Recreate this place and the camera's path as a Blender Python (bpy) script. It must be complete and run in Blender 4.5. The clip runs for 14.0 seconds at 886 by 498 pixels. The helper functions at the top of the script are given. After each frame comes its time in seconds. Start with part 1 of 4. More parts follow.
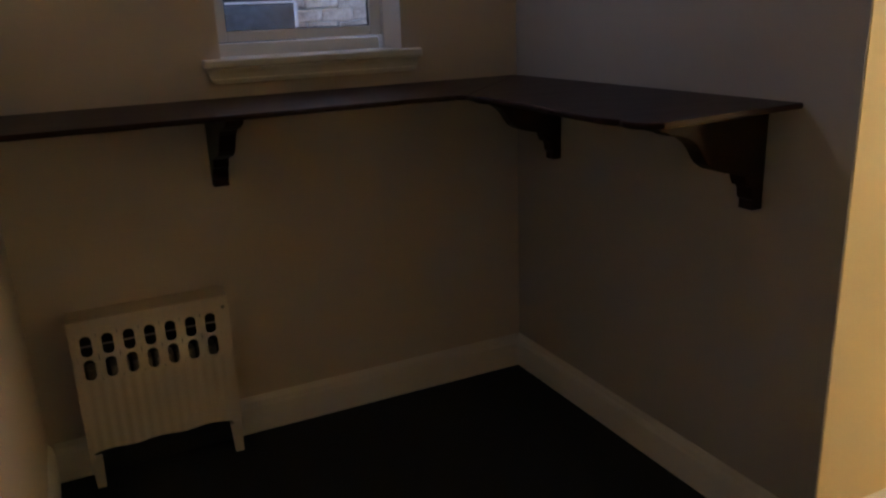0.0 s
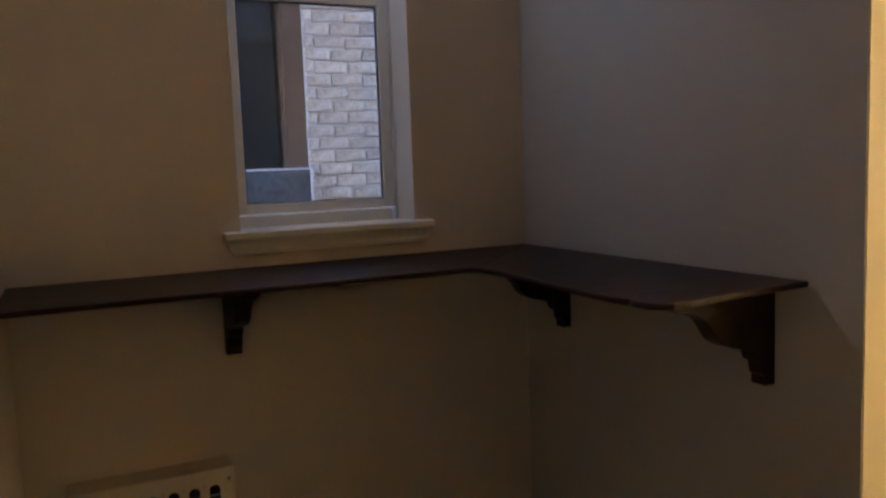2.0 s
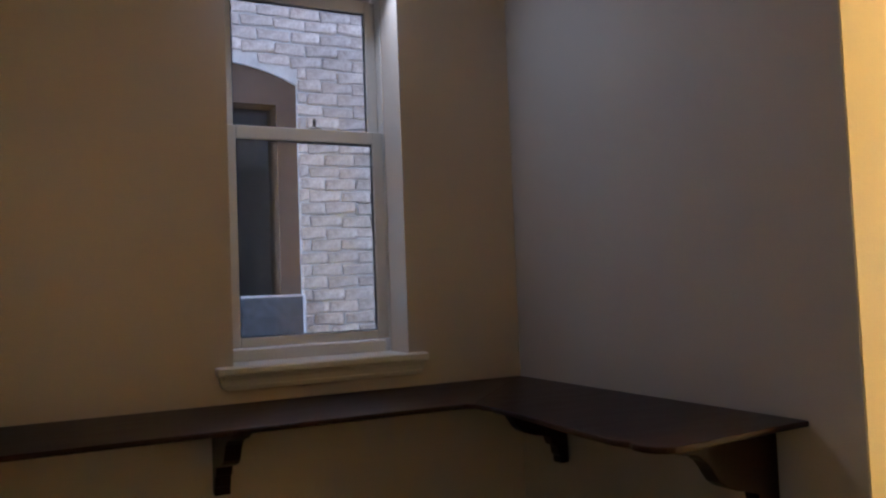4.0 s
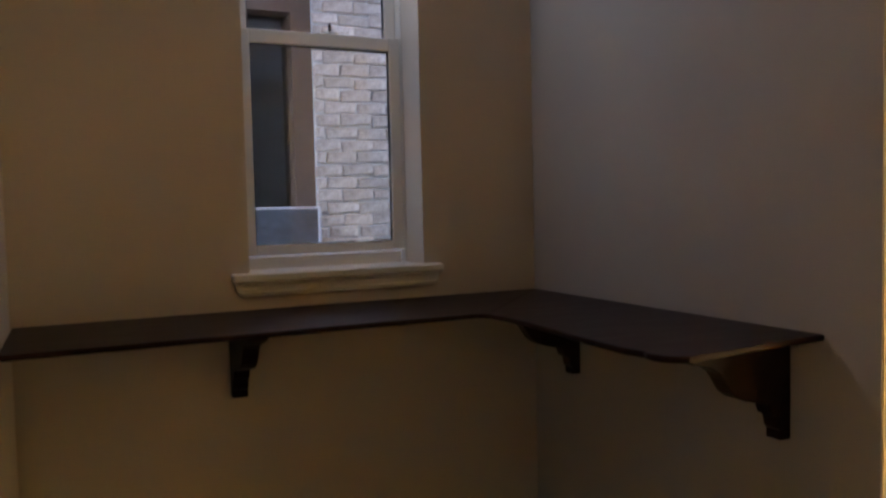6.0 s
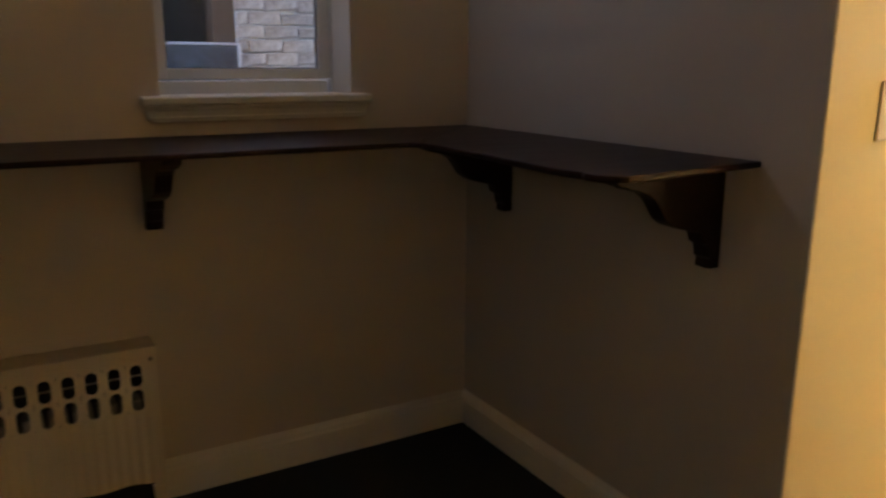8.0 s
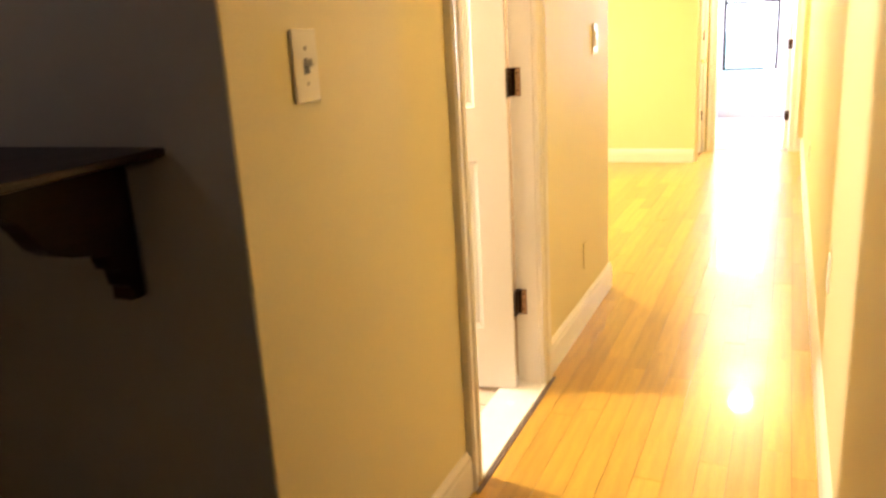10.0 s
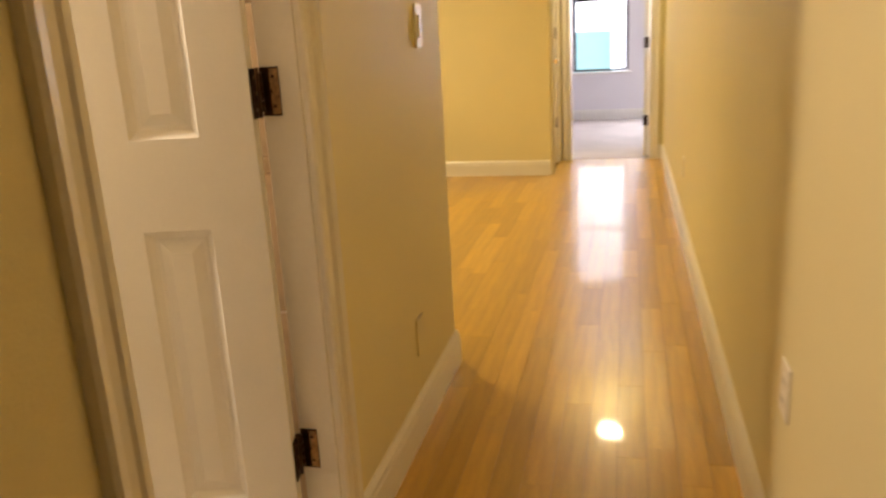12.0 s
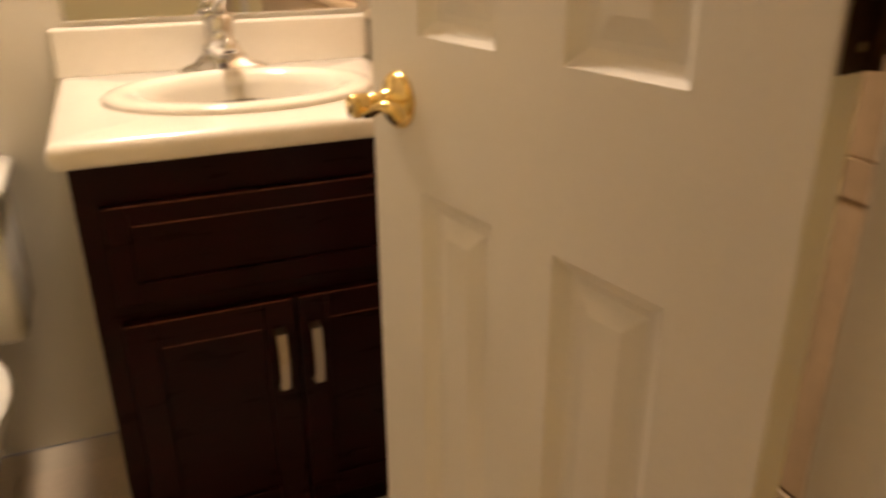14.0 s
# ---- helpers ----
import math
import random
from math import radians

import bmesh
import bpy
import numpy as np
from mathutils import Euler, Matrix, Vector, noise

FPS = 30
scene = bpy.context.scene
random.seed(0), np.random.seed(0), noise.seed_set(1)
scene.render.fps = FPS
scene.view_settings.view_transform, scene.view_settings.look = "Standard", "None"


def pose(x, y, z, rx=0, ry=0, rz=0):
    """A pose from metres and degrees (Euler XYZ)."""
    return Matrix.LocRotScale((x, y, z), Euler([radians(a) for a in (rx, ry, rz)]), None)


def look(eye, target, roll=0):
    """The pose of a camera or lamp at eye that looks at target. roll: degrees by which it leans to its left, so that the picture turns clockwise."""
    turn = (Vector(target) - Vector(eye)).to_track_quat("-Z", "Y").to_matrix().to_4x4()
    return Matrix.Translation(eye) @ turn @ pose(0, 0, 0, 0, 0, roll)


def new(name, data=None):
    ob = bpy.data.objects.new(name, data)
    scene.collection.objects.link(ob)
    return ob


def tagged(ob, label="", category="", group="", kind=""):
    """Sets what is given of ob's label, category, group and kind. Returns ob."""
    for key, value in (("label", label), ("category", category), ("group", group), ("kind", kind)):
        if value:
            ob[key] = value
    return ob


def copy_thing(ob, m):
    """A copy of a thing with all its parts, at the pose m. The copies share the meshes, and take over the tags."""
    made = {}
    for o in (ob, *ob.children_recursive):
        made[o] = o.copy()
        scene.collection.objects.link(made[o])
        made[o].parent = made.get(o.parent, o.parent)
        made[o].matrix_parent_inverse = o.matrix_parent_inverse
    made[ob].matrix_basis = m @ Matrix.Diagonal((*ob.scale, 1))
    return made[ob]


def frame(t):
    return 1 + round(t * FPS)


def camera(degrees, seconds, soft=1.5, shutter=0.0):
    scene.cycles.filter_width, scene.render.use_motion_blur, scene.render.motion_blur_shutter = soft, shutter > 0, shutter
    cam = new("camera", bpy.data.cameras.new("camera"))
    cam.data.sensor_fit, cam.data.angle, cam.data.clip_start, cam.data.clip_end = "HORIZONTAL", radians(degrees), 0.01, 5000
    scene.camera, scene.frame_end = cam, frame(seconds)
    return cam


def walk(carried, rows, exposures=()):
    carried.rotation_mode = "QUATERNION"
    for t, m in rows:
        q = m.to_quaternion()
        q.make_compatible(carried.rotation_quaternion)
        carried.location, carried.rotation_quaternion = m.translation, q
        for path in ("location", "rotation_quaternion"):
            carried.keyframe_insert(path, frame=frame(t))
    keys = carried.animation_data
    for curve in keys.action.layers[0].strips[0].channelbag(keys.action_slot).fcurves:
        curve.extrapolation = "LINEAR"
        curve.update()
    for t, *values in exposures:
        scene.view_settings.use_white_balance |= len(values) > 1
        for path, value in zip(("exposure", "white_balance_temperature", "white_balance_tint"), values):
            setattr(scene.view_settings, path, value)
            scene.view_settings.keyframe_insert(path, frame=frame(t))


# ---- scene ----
cam = camera(59.2, 14.0, soft=2.4, shutter=0.5)
PATH = [
    (0, (-1.444, -2.371, 1.308), (-0.618, -0.644, 0.727), -2.3),
    (0.5, (-1.44, -2.375, 1.31), (-0.627, -0.635, 0.751), -3.0),
    (1, (-1.442, -2.376, 1.326), (-0.599, -0.621, 0.868), -2.7),
    (1.5, (-1.449, -2.377, 1.349), (-0.598, -0.596, 1.029), -2.3),
    (2, (-1.459, -2.378, 1.366), (-0.604, -0.581, 1.163), -2.1),
    (2.5, (-1.462, -2.383, 1.382), (-0.606, -0.577, 1.287), -2.3),
    (3, (-1.473, -2.385, 1.401), (-0.589, -0.591, 1.431), -2.1),
    (3.2, (-1.465, -2.382, 1.403), (-0.583, -0.589, 1.479), -2.3),
    (5.3, (-1.485, -2.373, 1.421), (-0.58, -0.593, 1.532), -1.8),
    (5.5, (-1.478, -2.368, 1.408), (-0.586, -0.578, 1.45), -1.5),
    (6, (-1.469, -2.358, 1.388), (-0.617, -0.552, 1.28), -1.3),
    (6.5, (-1.461, -2.358, 1.366), (-0.641, -0.55, 1.127), -0.4),
    (7, (-1.465, -2.361, 1.346), (-0.662, -0.571, 0.959), -0.7),
    (7.2, (-1.459, -2.359, 1.335), (-0.662, -0.578, 0.897), -0.9),
    (9.3, (-1.219, -2.135, 1.25), (0.305, -0.899, 0.865), -1.5),
    (9.5, (-1.128, -2.15, 1.271), (0.468, -1.017, 0.859), -2.9),
    (10, (-0.957, -2.087, 1.233), (0.805, -1.296, 0.712), -3.3),
    (10.5, (-0.682, -2.04, 1.233), (1.113, -1.264, 0.813), -4.1),
    (11, (-0.408, -1.998, 1.216), (1.429, -1.4, 0.699), -1.8),
    (11.5, (-0.183, -1.94, 1.187), (1.713, -1.605, 0.649), -3.3),
    (12, (0.131, -1.925, 1.172), (2.003, -1.468, 0.639), -3.2),
    (12.5, (0.415, -1.888, 1.136), (2.184, -1.172, 0.539), -1.2),
    (13, (0.664, -1.796, 1.144), (2.326, -0.812, 0.624), 0.2),
    (13.5, (0.926, -1.719, 1.142), (2.157, -0.284, 0.491), -0.9),
    (14, (1.066, -1.603, 1.126), (1.769, 0.099, 0.344), -0.3),
]
walk(cam, [(t, look(eye, target, roll)) for t, eye, target, roll in PATH],
     exposures=[(0, 1.45, 5000, 13), (1.5, 1.7, 5200, 13), (3.0, 1.82, 5200, 13), (5.5, 1.85, 5500, 13), (7.2, 1.5, 5600, 13), (9.3, 1.8, 5700, 12), (9.7, 1.7, 5900, 12), (10.0, 1.2, 6300, 12), (10.5, 0.47, 6700, 13), (11.0, 0.22, 6700, 13), (12.0, -0.3, 6700, 13), (12.5, -0.58, 6700, 13), (13.0, -0.68, 6700, 13), (13.5, -0.75, 6700, 15), (14.0, -0.8, 6650, 18)])

# light levels
SKY, FAR_DAY = 0.15, 4.0
HALL_W, END_W, LIVING_W, BATH_W = 9.0, 55.0, 150.0, 50.0
NOOK_W = 0.54
FAR_W = 120.0
LAMP_A, LAMP_B = (1.0, -1.80), (7.03, -1.80)

# ---- world and light ----
world = bpy.data.worlds.new("sky")
scene.world = world
world.use_nodes = True
wn = world.node_tree
sky = wn.nodes.new("ShaderNodeTexSky")
sky.sky_type = "NISHITA"
sky.sun_disc = False
sky.sun_elevation = radians(42)
sky.sun_rotation = radians(200)
wn.links.new(sky.outputs[0], wn.nodes["Background"].inputs[0])
wn.nodes["Background"].inputs[1].default_value = SKY

sun = new("sun", bpy.data.lights.new("sun", "SUN"))
sun.data.energy = 0.8
sun.data.angle = radians(12)
sun.data.color = (1.0, 0.95, 0.88)
sun.matrix_world = look((0, 0, 0), (-0.25, 0.70, -0.67))


def area_lamp(name, eye, target, size, watts, colour):
    d = bpy.data.lights.new(name, "AREA")
    d.shape, d.size, d.energy, d.color = "DISK", size, watts, colour
    ob = new(name, d)
    ob.matrix_world = look(eye, target)
    return ob


WARM = (1.0, 0.82, 0.47)
area_lamp("hall_lamp_light", (LAMP_A[0], LAMP_A[1], 2.60), (LAMP_A[0], LAMP_A[1], 0), 0.2, HALL_W, (1.0, 0.57, 0.22))
area_lamp("end_lamp_light", (LAMP_B[0], LAMP_B[1], 2.60), (LAMP_B[0], LAMP_B[1], 0), 0.2, END_W, WARM)
area_lamp("living_lamp_light", (4.4, 0.4, 2.60), (4.4, 0.4, 0), 0.36, LIVING_W, WARM)
area_lamp("bathroom_lamp_light", (1.14, 0.02, 2.15), (1.28, -0.72, 0.6), 0.20, BATH_W, (1.0, 0.81, 0.58))

d = bpy.data.lights.new("nook_window_daylight", "AREA")
d.shape, d.size, d.size_y, d.energy, d.color = "RECTANGLE", 0.45, 0.12, NOOK_W, (0.90, 0.92, 1.0)
new("nook_window_daylight", d).matrix_world = look((-0.71, -0.008, 2.46), (-0.45, -1.3, 1.1))


# ---- materials ----
def mat(name, col, rough=0.5, metal=0.0, var=0.06, scale=3.0, grain=120.0, bump=0.02, coat=0.0, stretch=(1, 1, 1), perobj=0.0, dark=None, spec=0.5, coat_rough=0.045):
    m = bpy.data.materials.new(name)
    m.use_nodes = True
    n, l = m.node_tree.nodes, m.node_tree.links
    b = n["Principled BSDF"]
    b.inputs["Roughness"].default_value = rough
    b.inputs["Metallic"].default_value = metal
    b.inputs["Specular IOR Level"].default_value = spec
    b.inputs["Coat Weight"].default_value = coat
    b.inputs["Coat Roughness"].default_value = coat_rough
    tc = n.new("ShaderNodeTexCoord")
    mp = n.new("ShaderNodeMapping")
    mp.inputs["Scale"].default_value = stretch
    l.new(tc.outputs["Object"], mp.inputs[0])
    big = n.new("ShaderNodeTexNoise")
    big.inputs["Scale"].default_value = scale
    big.inputs["Detail"].default_value = 4
    fine = n.new("ShaderNodeTexNoise")
    fine.inputs["Scale"].default_value = grain
    fine.inputs["Detail"].default_value = 3
    l.new(mp.outputs[0], big.inputs["Vector"])
    l.new(mp.outputs[0], fine.inputs["Vector"])
    ramp = n.new("ShaderNodeValToRGB")
    lo = dark if dark else tuple(c * (1 - 2.2 * var) for c in col)
    hi = tuple(min(1, c * (1 + var)) for c in col)
    ramp.color_ramp.elements[0].color = (*lo, 1)
    ramp.color_ramp.elements[1].color = (*hi, 1)
    ramp.color_ramp.elements[0].position, ramp.color_ramp.elements[1].position = 0.25, 0.7
    mix = n.new("ShaderNodeMath")
    mix.operation = "MULTIPLY_ADD"
    mix.inputs[1].default_value = 0.35
    l.new(fine.outputs[0], mix.inputs[0])
    sc = n.new("ShaderNodeMath")
    sc.operation = "MULTIPLY"
    sc.inputs[1].default_value = 0.65
    l.new(big.outputs[0], sc.inputs[0])
    l.new(sc.outputs[0], mix.inputs[2])
    l.new(mix.outputs[0], ramp.inputs[0])
    out = ramp.outputs[0]
    if perobj:
        oi = n.new("ShaderNodeObjectInfo")
        hsv = n.new("ShaderNodeHueSaturation")
        mr = n.new("ShaderNodeMapRange")
        mr.inputs["To Min"].default_value, mr.inputs["To Max"].default_value = 1 - perobj, 1 + perobj * 0.6
        l.new(oi.outputs["Random"], mr.inputs[0])
        l.new(mr.outputs[0], hsv.inputs["Value"])
        l.new(out, hsv.inputs["Color"])
        out = hsv.outputs[0]
    l.new(out, b.inputs["Base Color"])
    if bump:
        bp = n.new("ShaderNodeBump")
        bp.inputs["Strength"].default_value = bump * 10
        bp.inputs["Distance"].default_value = 0.002
        l.new(fine.outputs[0], bp.inputs["Height"])
        l.new(bp.outputs[0], b.inputs["Normal"])
    rr = n.new("ShaderNodeMapRange")
    rr.inputs["To Min"].default_value, rr.inputs["To Max"].default_value = max(0.02, rough * 0.85), min(1, rough * 1.2)
    l.new(big.outputs[0], rr.inputs[0])
    l.new(rr.outputs[0], b.inputs["Roughness"])
    return m


def glow(name, col, strength):
    m = bpy.data.materials.new(name)
    m.use_nodes = True
    b = m.node_tree.nodes["Principled BSDF"]
    b.inputs["Base Color"].default_value = (*col, 1)
    b.inputs["Emission Color"].default_value = (*col, 1)
    b.inputs["Emission Strength"].default_value = strength
    return m


def glass_mat(name, tint=(1, 1, 1)):
    m = bpy.data.materials.new(name)
    m.use_nodes = True
    b = m.node_tree.nodes["Principled BSDF"]
    b.inputs["Base Color"].default_value = (*tint, 1)
    b.inputs["Transmission Weight"].default_value = 1.0
    b.inputs["Roughness"].default_value = 0.0
    b.inputs["IOR"].default_value = 1.45
    return m


PAINT = mat("cream_wall_paint", (0.75, 0.67, 0.40), 0.55, var=0.03, scale=1.5, grain=220, bump=0.03)
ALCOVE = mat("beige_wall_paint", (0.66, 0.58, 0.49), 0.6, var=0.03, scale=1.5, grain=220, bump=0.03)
# one even tone, greyer and darker than ALCOVE
SIDE = mat("nook_side_tone", (0.48, 0.45, 0.415), 0.6, var=0.03, scale=1.5, grain=220, bump=0.03)
LILAC = mat("white_room_paint", (0.78, 0.75, 0.78), 0.6, var=0.02, scale=1.5, grain=220, bump=0.03)
CEIL = mat("ceiling_paint", (0.80, 0.77, 0.70), 0.7, var=0.02, scale=1.2, grain=150)
TRIM = mat("white_trim_paint", (0.80, 0.77, 0.72), 0.32, var=0.03, scale=4, grain=90, bump=0.01)
DOORW = mat("white_door_paint", (0.80, 0.78, 0.74), 0.38, var=0.02, scale=3, grain=160, bump=0.015)
BATHW = mat("bathroom_wall_paint", (0.70, 0.67, 0.60), 0.5, var=0.03, scale=2, grain=200)
MAPLE = mat("maple_strip_floor", (0.56, 0.32, 0.040), 0.30, var=0.14, scale=5, grain=60, bump=0.006, coat=0.5, stretch=(0.6, 8, 8), perobj=0.20, coat_rough=0.055)
GAPDARK = mat("floor_joint", (0.20, 0.10, 0.03), 0.8)
PALECARPET = mat("pale_carpet", (0.46, 0.39, 0.36), 0.9, var=0.10, scale=3, grain=300, bump=0.12)
CARPET = mat("dark_carpet", (0.016, 0.018, 0.024), 0.95, var=0.25, scale=8, grain=400, bump=0.15)
ESPRESSO = mat("espresso_wood", (0.014, 0.0016, 0.0024), 0.28, spec=0.12, var=0.2, scale=8, grain=50, bump=0.01, stretch=(1, 6, 6))
WORNLIT = mat("worn_edge_highlight", (0.16, 0.045, 0.028), 0.4, var=0.3, scale=18, grain=60)
SHELFW = mat("dark_shelf_wood", (0.021, 0.0068, 0.0042), 0.40, spec=0.2, var=0.25, scale=5, grain=40, bump=0.015, coat=0.05, stretch=(1, 5, 5))
RADW = mat("radiator_enamel", (0.74, 0.66, 0.54), 0.4, var=0.06, scale=6, grain=120)
RADIN = mat("radiator_core_metal", (0.34, 0.31, 0.27), 0.6, 0.3, var=0.2, scale=12)
BRASS = mat("polished_brass", (0.88, 0.66, 0.28), 0.2, 1.0, var=0.06, scale=20, bump=0.0)
CHROME = mat("chrome", (0.75, 0.75, 0.76), 0.08, 1.0, var=0.02, bump=0.0)
NICKEL = mat("satin_nickel", (0.45, 0.41, 0.35), 0.3, 1.0, var=0.05, bump=0.0)
BRONZE = mat("dark_bronze_hinge", (0.07, 0.042, 0.028), 0.36, 1.0, var=0.3, scale=40)
LEAFSHEEN = mat("hinge_leaf_sheen", (0.50, 0.30, 0.16), 0.36, 0.6, var=0.25, scale=60)
PLATE = mat("white_plastic", (0.80, 0.76, 0.66), 0.3, var=0.01, bump=0.0)
PLATED = mat("switch_slot_dark", (0.12, 0.10, 0.08), 0.4, var=0.02, bump=0.0)
MARBLE = mat("cultured_marble", (0.80, 0.76, 0.69), 0.22, var=0.03, scale=6, grain=80, bump=0.0, coat=0.5)
BASIN = mat("basin_porcelain", (0.78, 0.74, 0.65), 0.12, var=0.02, bump=0.0, coat=0.5)
PORC = mat("white_porcelain", (0.80, 0.78, 0.72), 0.12, var=0.02, bump=0.0, coat=0.5)
TILE = mat("travertine_tile", (0.56, 0.42, 0.27), 0.35, var=0.14, scale=9, grain=50, bump=0.01, perobj=0.08)
FTILE = mat("beige_floor_tile", (0.55, 0.46, 0.36), 0.3, var=0.08, scale=7, grain=60, perobj=0.06)
GROUT = mat("grout", (0.55, 0.48, 0.38), 0.85)
STONE = mat("white_marble_threshold", (0.82, 0.80, 0.76), 0.25, var=0.05, scale=9)
BRICK = mat("whitewashed_brick", (0.80, 0.73, 0.68), 0.9, var=0.22, scale=16, grain=60, bump=0.2, perobj=0.18, dark=(0.40, 0.28, 0.21))
MORTAR = mat("mortar", (0.82, 0.79, 0.77), 0.95, var=0.15, scale=10, bump=0.1)
BROWN = mat("brown_window_frame", (0.13, 0.085, 0.062), 0.6, var=0.1, scale=6)
GROUND = mat("alley_concrete", (0.32, 0.31, 0.29), 0.9, var=0.15, scale=1.5, grain=40, bump=0.08)
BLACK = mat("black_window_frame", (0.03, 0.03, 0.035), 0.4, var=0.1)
ACW = mat("air_conditioner_case", (0.13, 0.14, 0.17), 0.5, var=0.4, scale=26)
GLASS = glass_mat("window_glass")
ROOMSHADE = mat("room_shade", (0.06, 0.06, 0.07), 0.9)
MIRROR = mat("mirror_silver", (0.86, 0.86, 0.84), 0.02, 1.0, var=0.0, bump=0.0)
LAMPGLASS = glow("lamp_glass", (1.0, 0.72, 0.38), 6.5)
DAYGLOW = glow("daylight_backdrop", (0.90, 0.91, 1.0), FAR_DAY)


# ---- mesh helpers ----
def mesh_ob(name, bm, material, smooth=False):
    me = bpy.data.meshes.new(name)
    bm.normal_update()
    bm.to_mesh(me)
    bm.free()
    me.materials.append(material)
    if smooth:
        for p in me.polygons:
            p.use_smooth = True
    return new(name, me)


def part(name, bm, material, parent, label="", smooth=False):
    ob = mesh_ob(name, bm, material, smooth)
    ob.parent = parent
    if label:
        tagged(ob, label)
    return ob


def thing(name, loc, label, category, group=""):
    ob = new(name)
    ob.location = loc
    ob.empty_display_size = 0.05
    return tagged(ob, label, category, group)


def box(bm, x0, x1, y0, y1, z0, z1, bevel=0.0, seg=2):
    r = bmesh.ops.create_cube(bm, size=1)
    vs = r["verts"]
    bmesh.ops.scale(bm, vec=(x1 - x0, y1 - y0, z1 - z0), verts=vs)
    bmesh.ops.translate(bm, vec=((x0 + x1) / 2, (y0 + y1) / 2, (z0 + z1) / 2), verts=vs)
    if bevel:
        es = list({e for v in vs for e in v.link_edges})
        bmesh.ops.bevel(bm, geom=es, offset=bevel, segments=seg, affect="EDGES", profile=0.5)
    return bm


def boxes(*bs, bevel=0.0):
    bm = bmesh.new()
    for b in bs:
        box(bm, *b, bevel=bevel)
    return bm


def prism(pts, axis, a, b, bevel=0.0):
    """Extrude a 2D outline along an axis from a to b. axis 'x': pts (y, z); 'y': (x, z); 'z': (x, y)."""
    bm = bmesh.new()

    def at(p, d):
        return {"x": (d, p[0], p[1]), "y": (p[0], d, p[1]), "z": (p[0], p[1], d)}[axis]
    lo = [bm.verts.new(at(p, a)) for p in pts]
    hi = [bm.verts.new(at(p, b)) for p in pts]
    f1 = bm.faces.new(lo)
    f2 = bm.faces.new(hi)
    for i in range(len(pts)):
        j = (i + 1) % len(pts)
        bm.faces.new((lo[i], lo[j], hi[j], hi[i]))
    bmesh.ops.recalc_face_normals(bm, faces=bm.faces)
    if bevel:
        es = list(f1.edges) + list(f2.edges)
        bmesh.ops.bevel(bm, geom=es, offset=bevel, segments=2, affect="EDGES", profile=0.5)
    return bm


def lathe(profile, steps=28, sx=1.0, sy=1.0, capped=True):
    """Turn (radius, height) pairs round the z axis."""
    bm = bmesh.new()
    rings = []
    for r, h in profile:
        rings.append([bm.verts.new((sx * r * math.cos(2 * math.pi * i / steps), sy * r * math.sin(2 * math.pi * i / steps), h)) for i in range(steps)])
    for a, b in zip(rings, rings[1:]):
        for i in range(steps):
            j = (i + 1) % steps
            bm.faces.new((a[i], a[j], b[j], b[i]))
    if capped:
        bm.faces.new(list(reversed(rings[0])))
    bm.faces.new(rings[-1])
    bmesh.ops.recalc_face_normals(bm, faces=bm.faces)
    return bm


def tube(points, radii, steps=12, flat=1.0):
    bm = bmesh.new()
    rings = []
    pts = [Vector(p) for p in points]
    for i, p in enumerate(pts):
        d = (pts[min(i + 1, len(pts) - 1)] - pts[max(i - 1, 0)]).normalized()
        up = Vector((0, 0, 1)) if abs(d.z) < 0.9 else Vector((1, 0, 0))
        u = d.cross(up).normalized()
        v = u.cross(d)
        r = radii[i] if hasattr(radii, "__len__") else radii
        rings.append([bm.verts.new(p + r * (math.cos(2 * math.pi * k / steps) * u + flat * math.sin(2 * math.pi * k / steps) * v)) for k in range(steps)])
    for a, b in zip(rings, rings[1:]):
        for k in range(steps):
            j = (k + 1) % steps
            bm.faces.new((a[k], a[j], b[j], b[k]))
    bm.faces.new(list(reversed(rings[0])))
    bm.faces.new(rings[-1])
    bmesh.ops.recalc_face_normals(bm, faces=bm.faces)
    return bm


def moved(bm, m):
    bmesh.ops.transform(bm, matrix=m, verts=bm.verts)
    return bm


def structure(name, bm, material, label=""):
    return tagged(mesh_ob(name, bm, material), label, name.split("_")[0], "", "structure")


# ---- plan ----
H = 2.62            # ceiling
YC = -1.32          # hall's wall with the bathroom door
YR = -2.235         # hall's long plain wall
XL = -1.635         # nook's side wall
XE = 2.72           # end of the bathroom block
XW = 6.51           # living room's far wall
XD = 7.24           # wall with the end doorway
XF = 10.33          # far room's window wall
YB = 0.125          # bathroom's vanity wall
XT = 1.60           # bathroom's tiled wall
DX0, DX1 = 0.912, 1.537   # bathroom doorway
WX0, WX1, WZ0, WZ1 = -1.000, -0.428, 1.175, 2.48   # nook's window

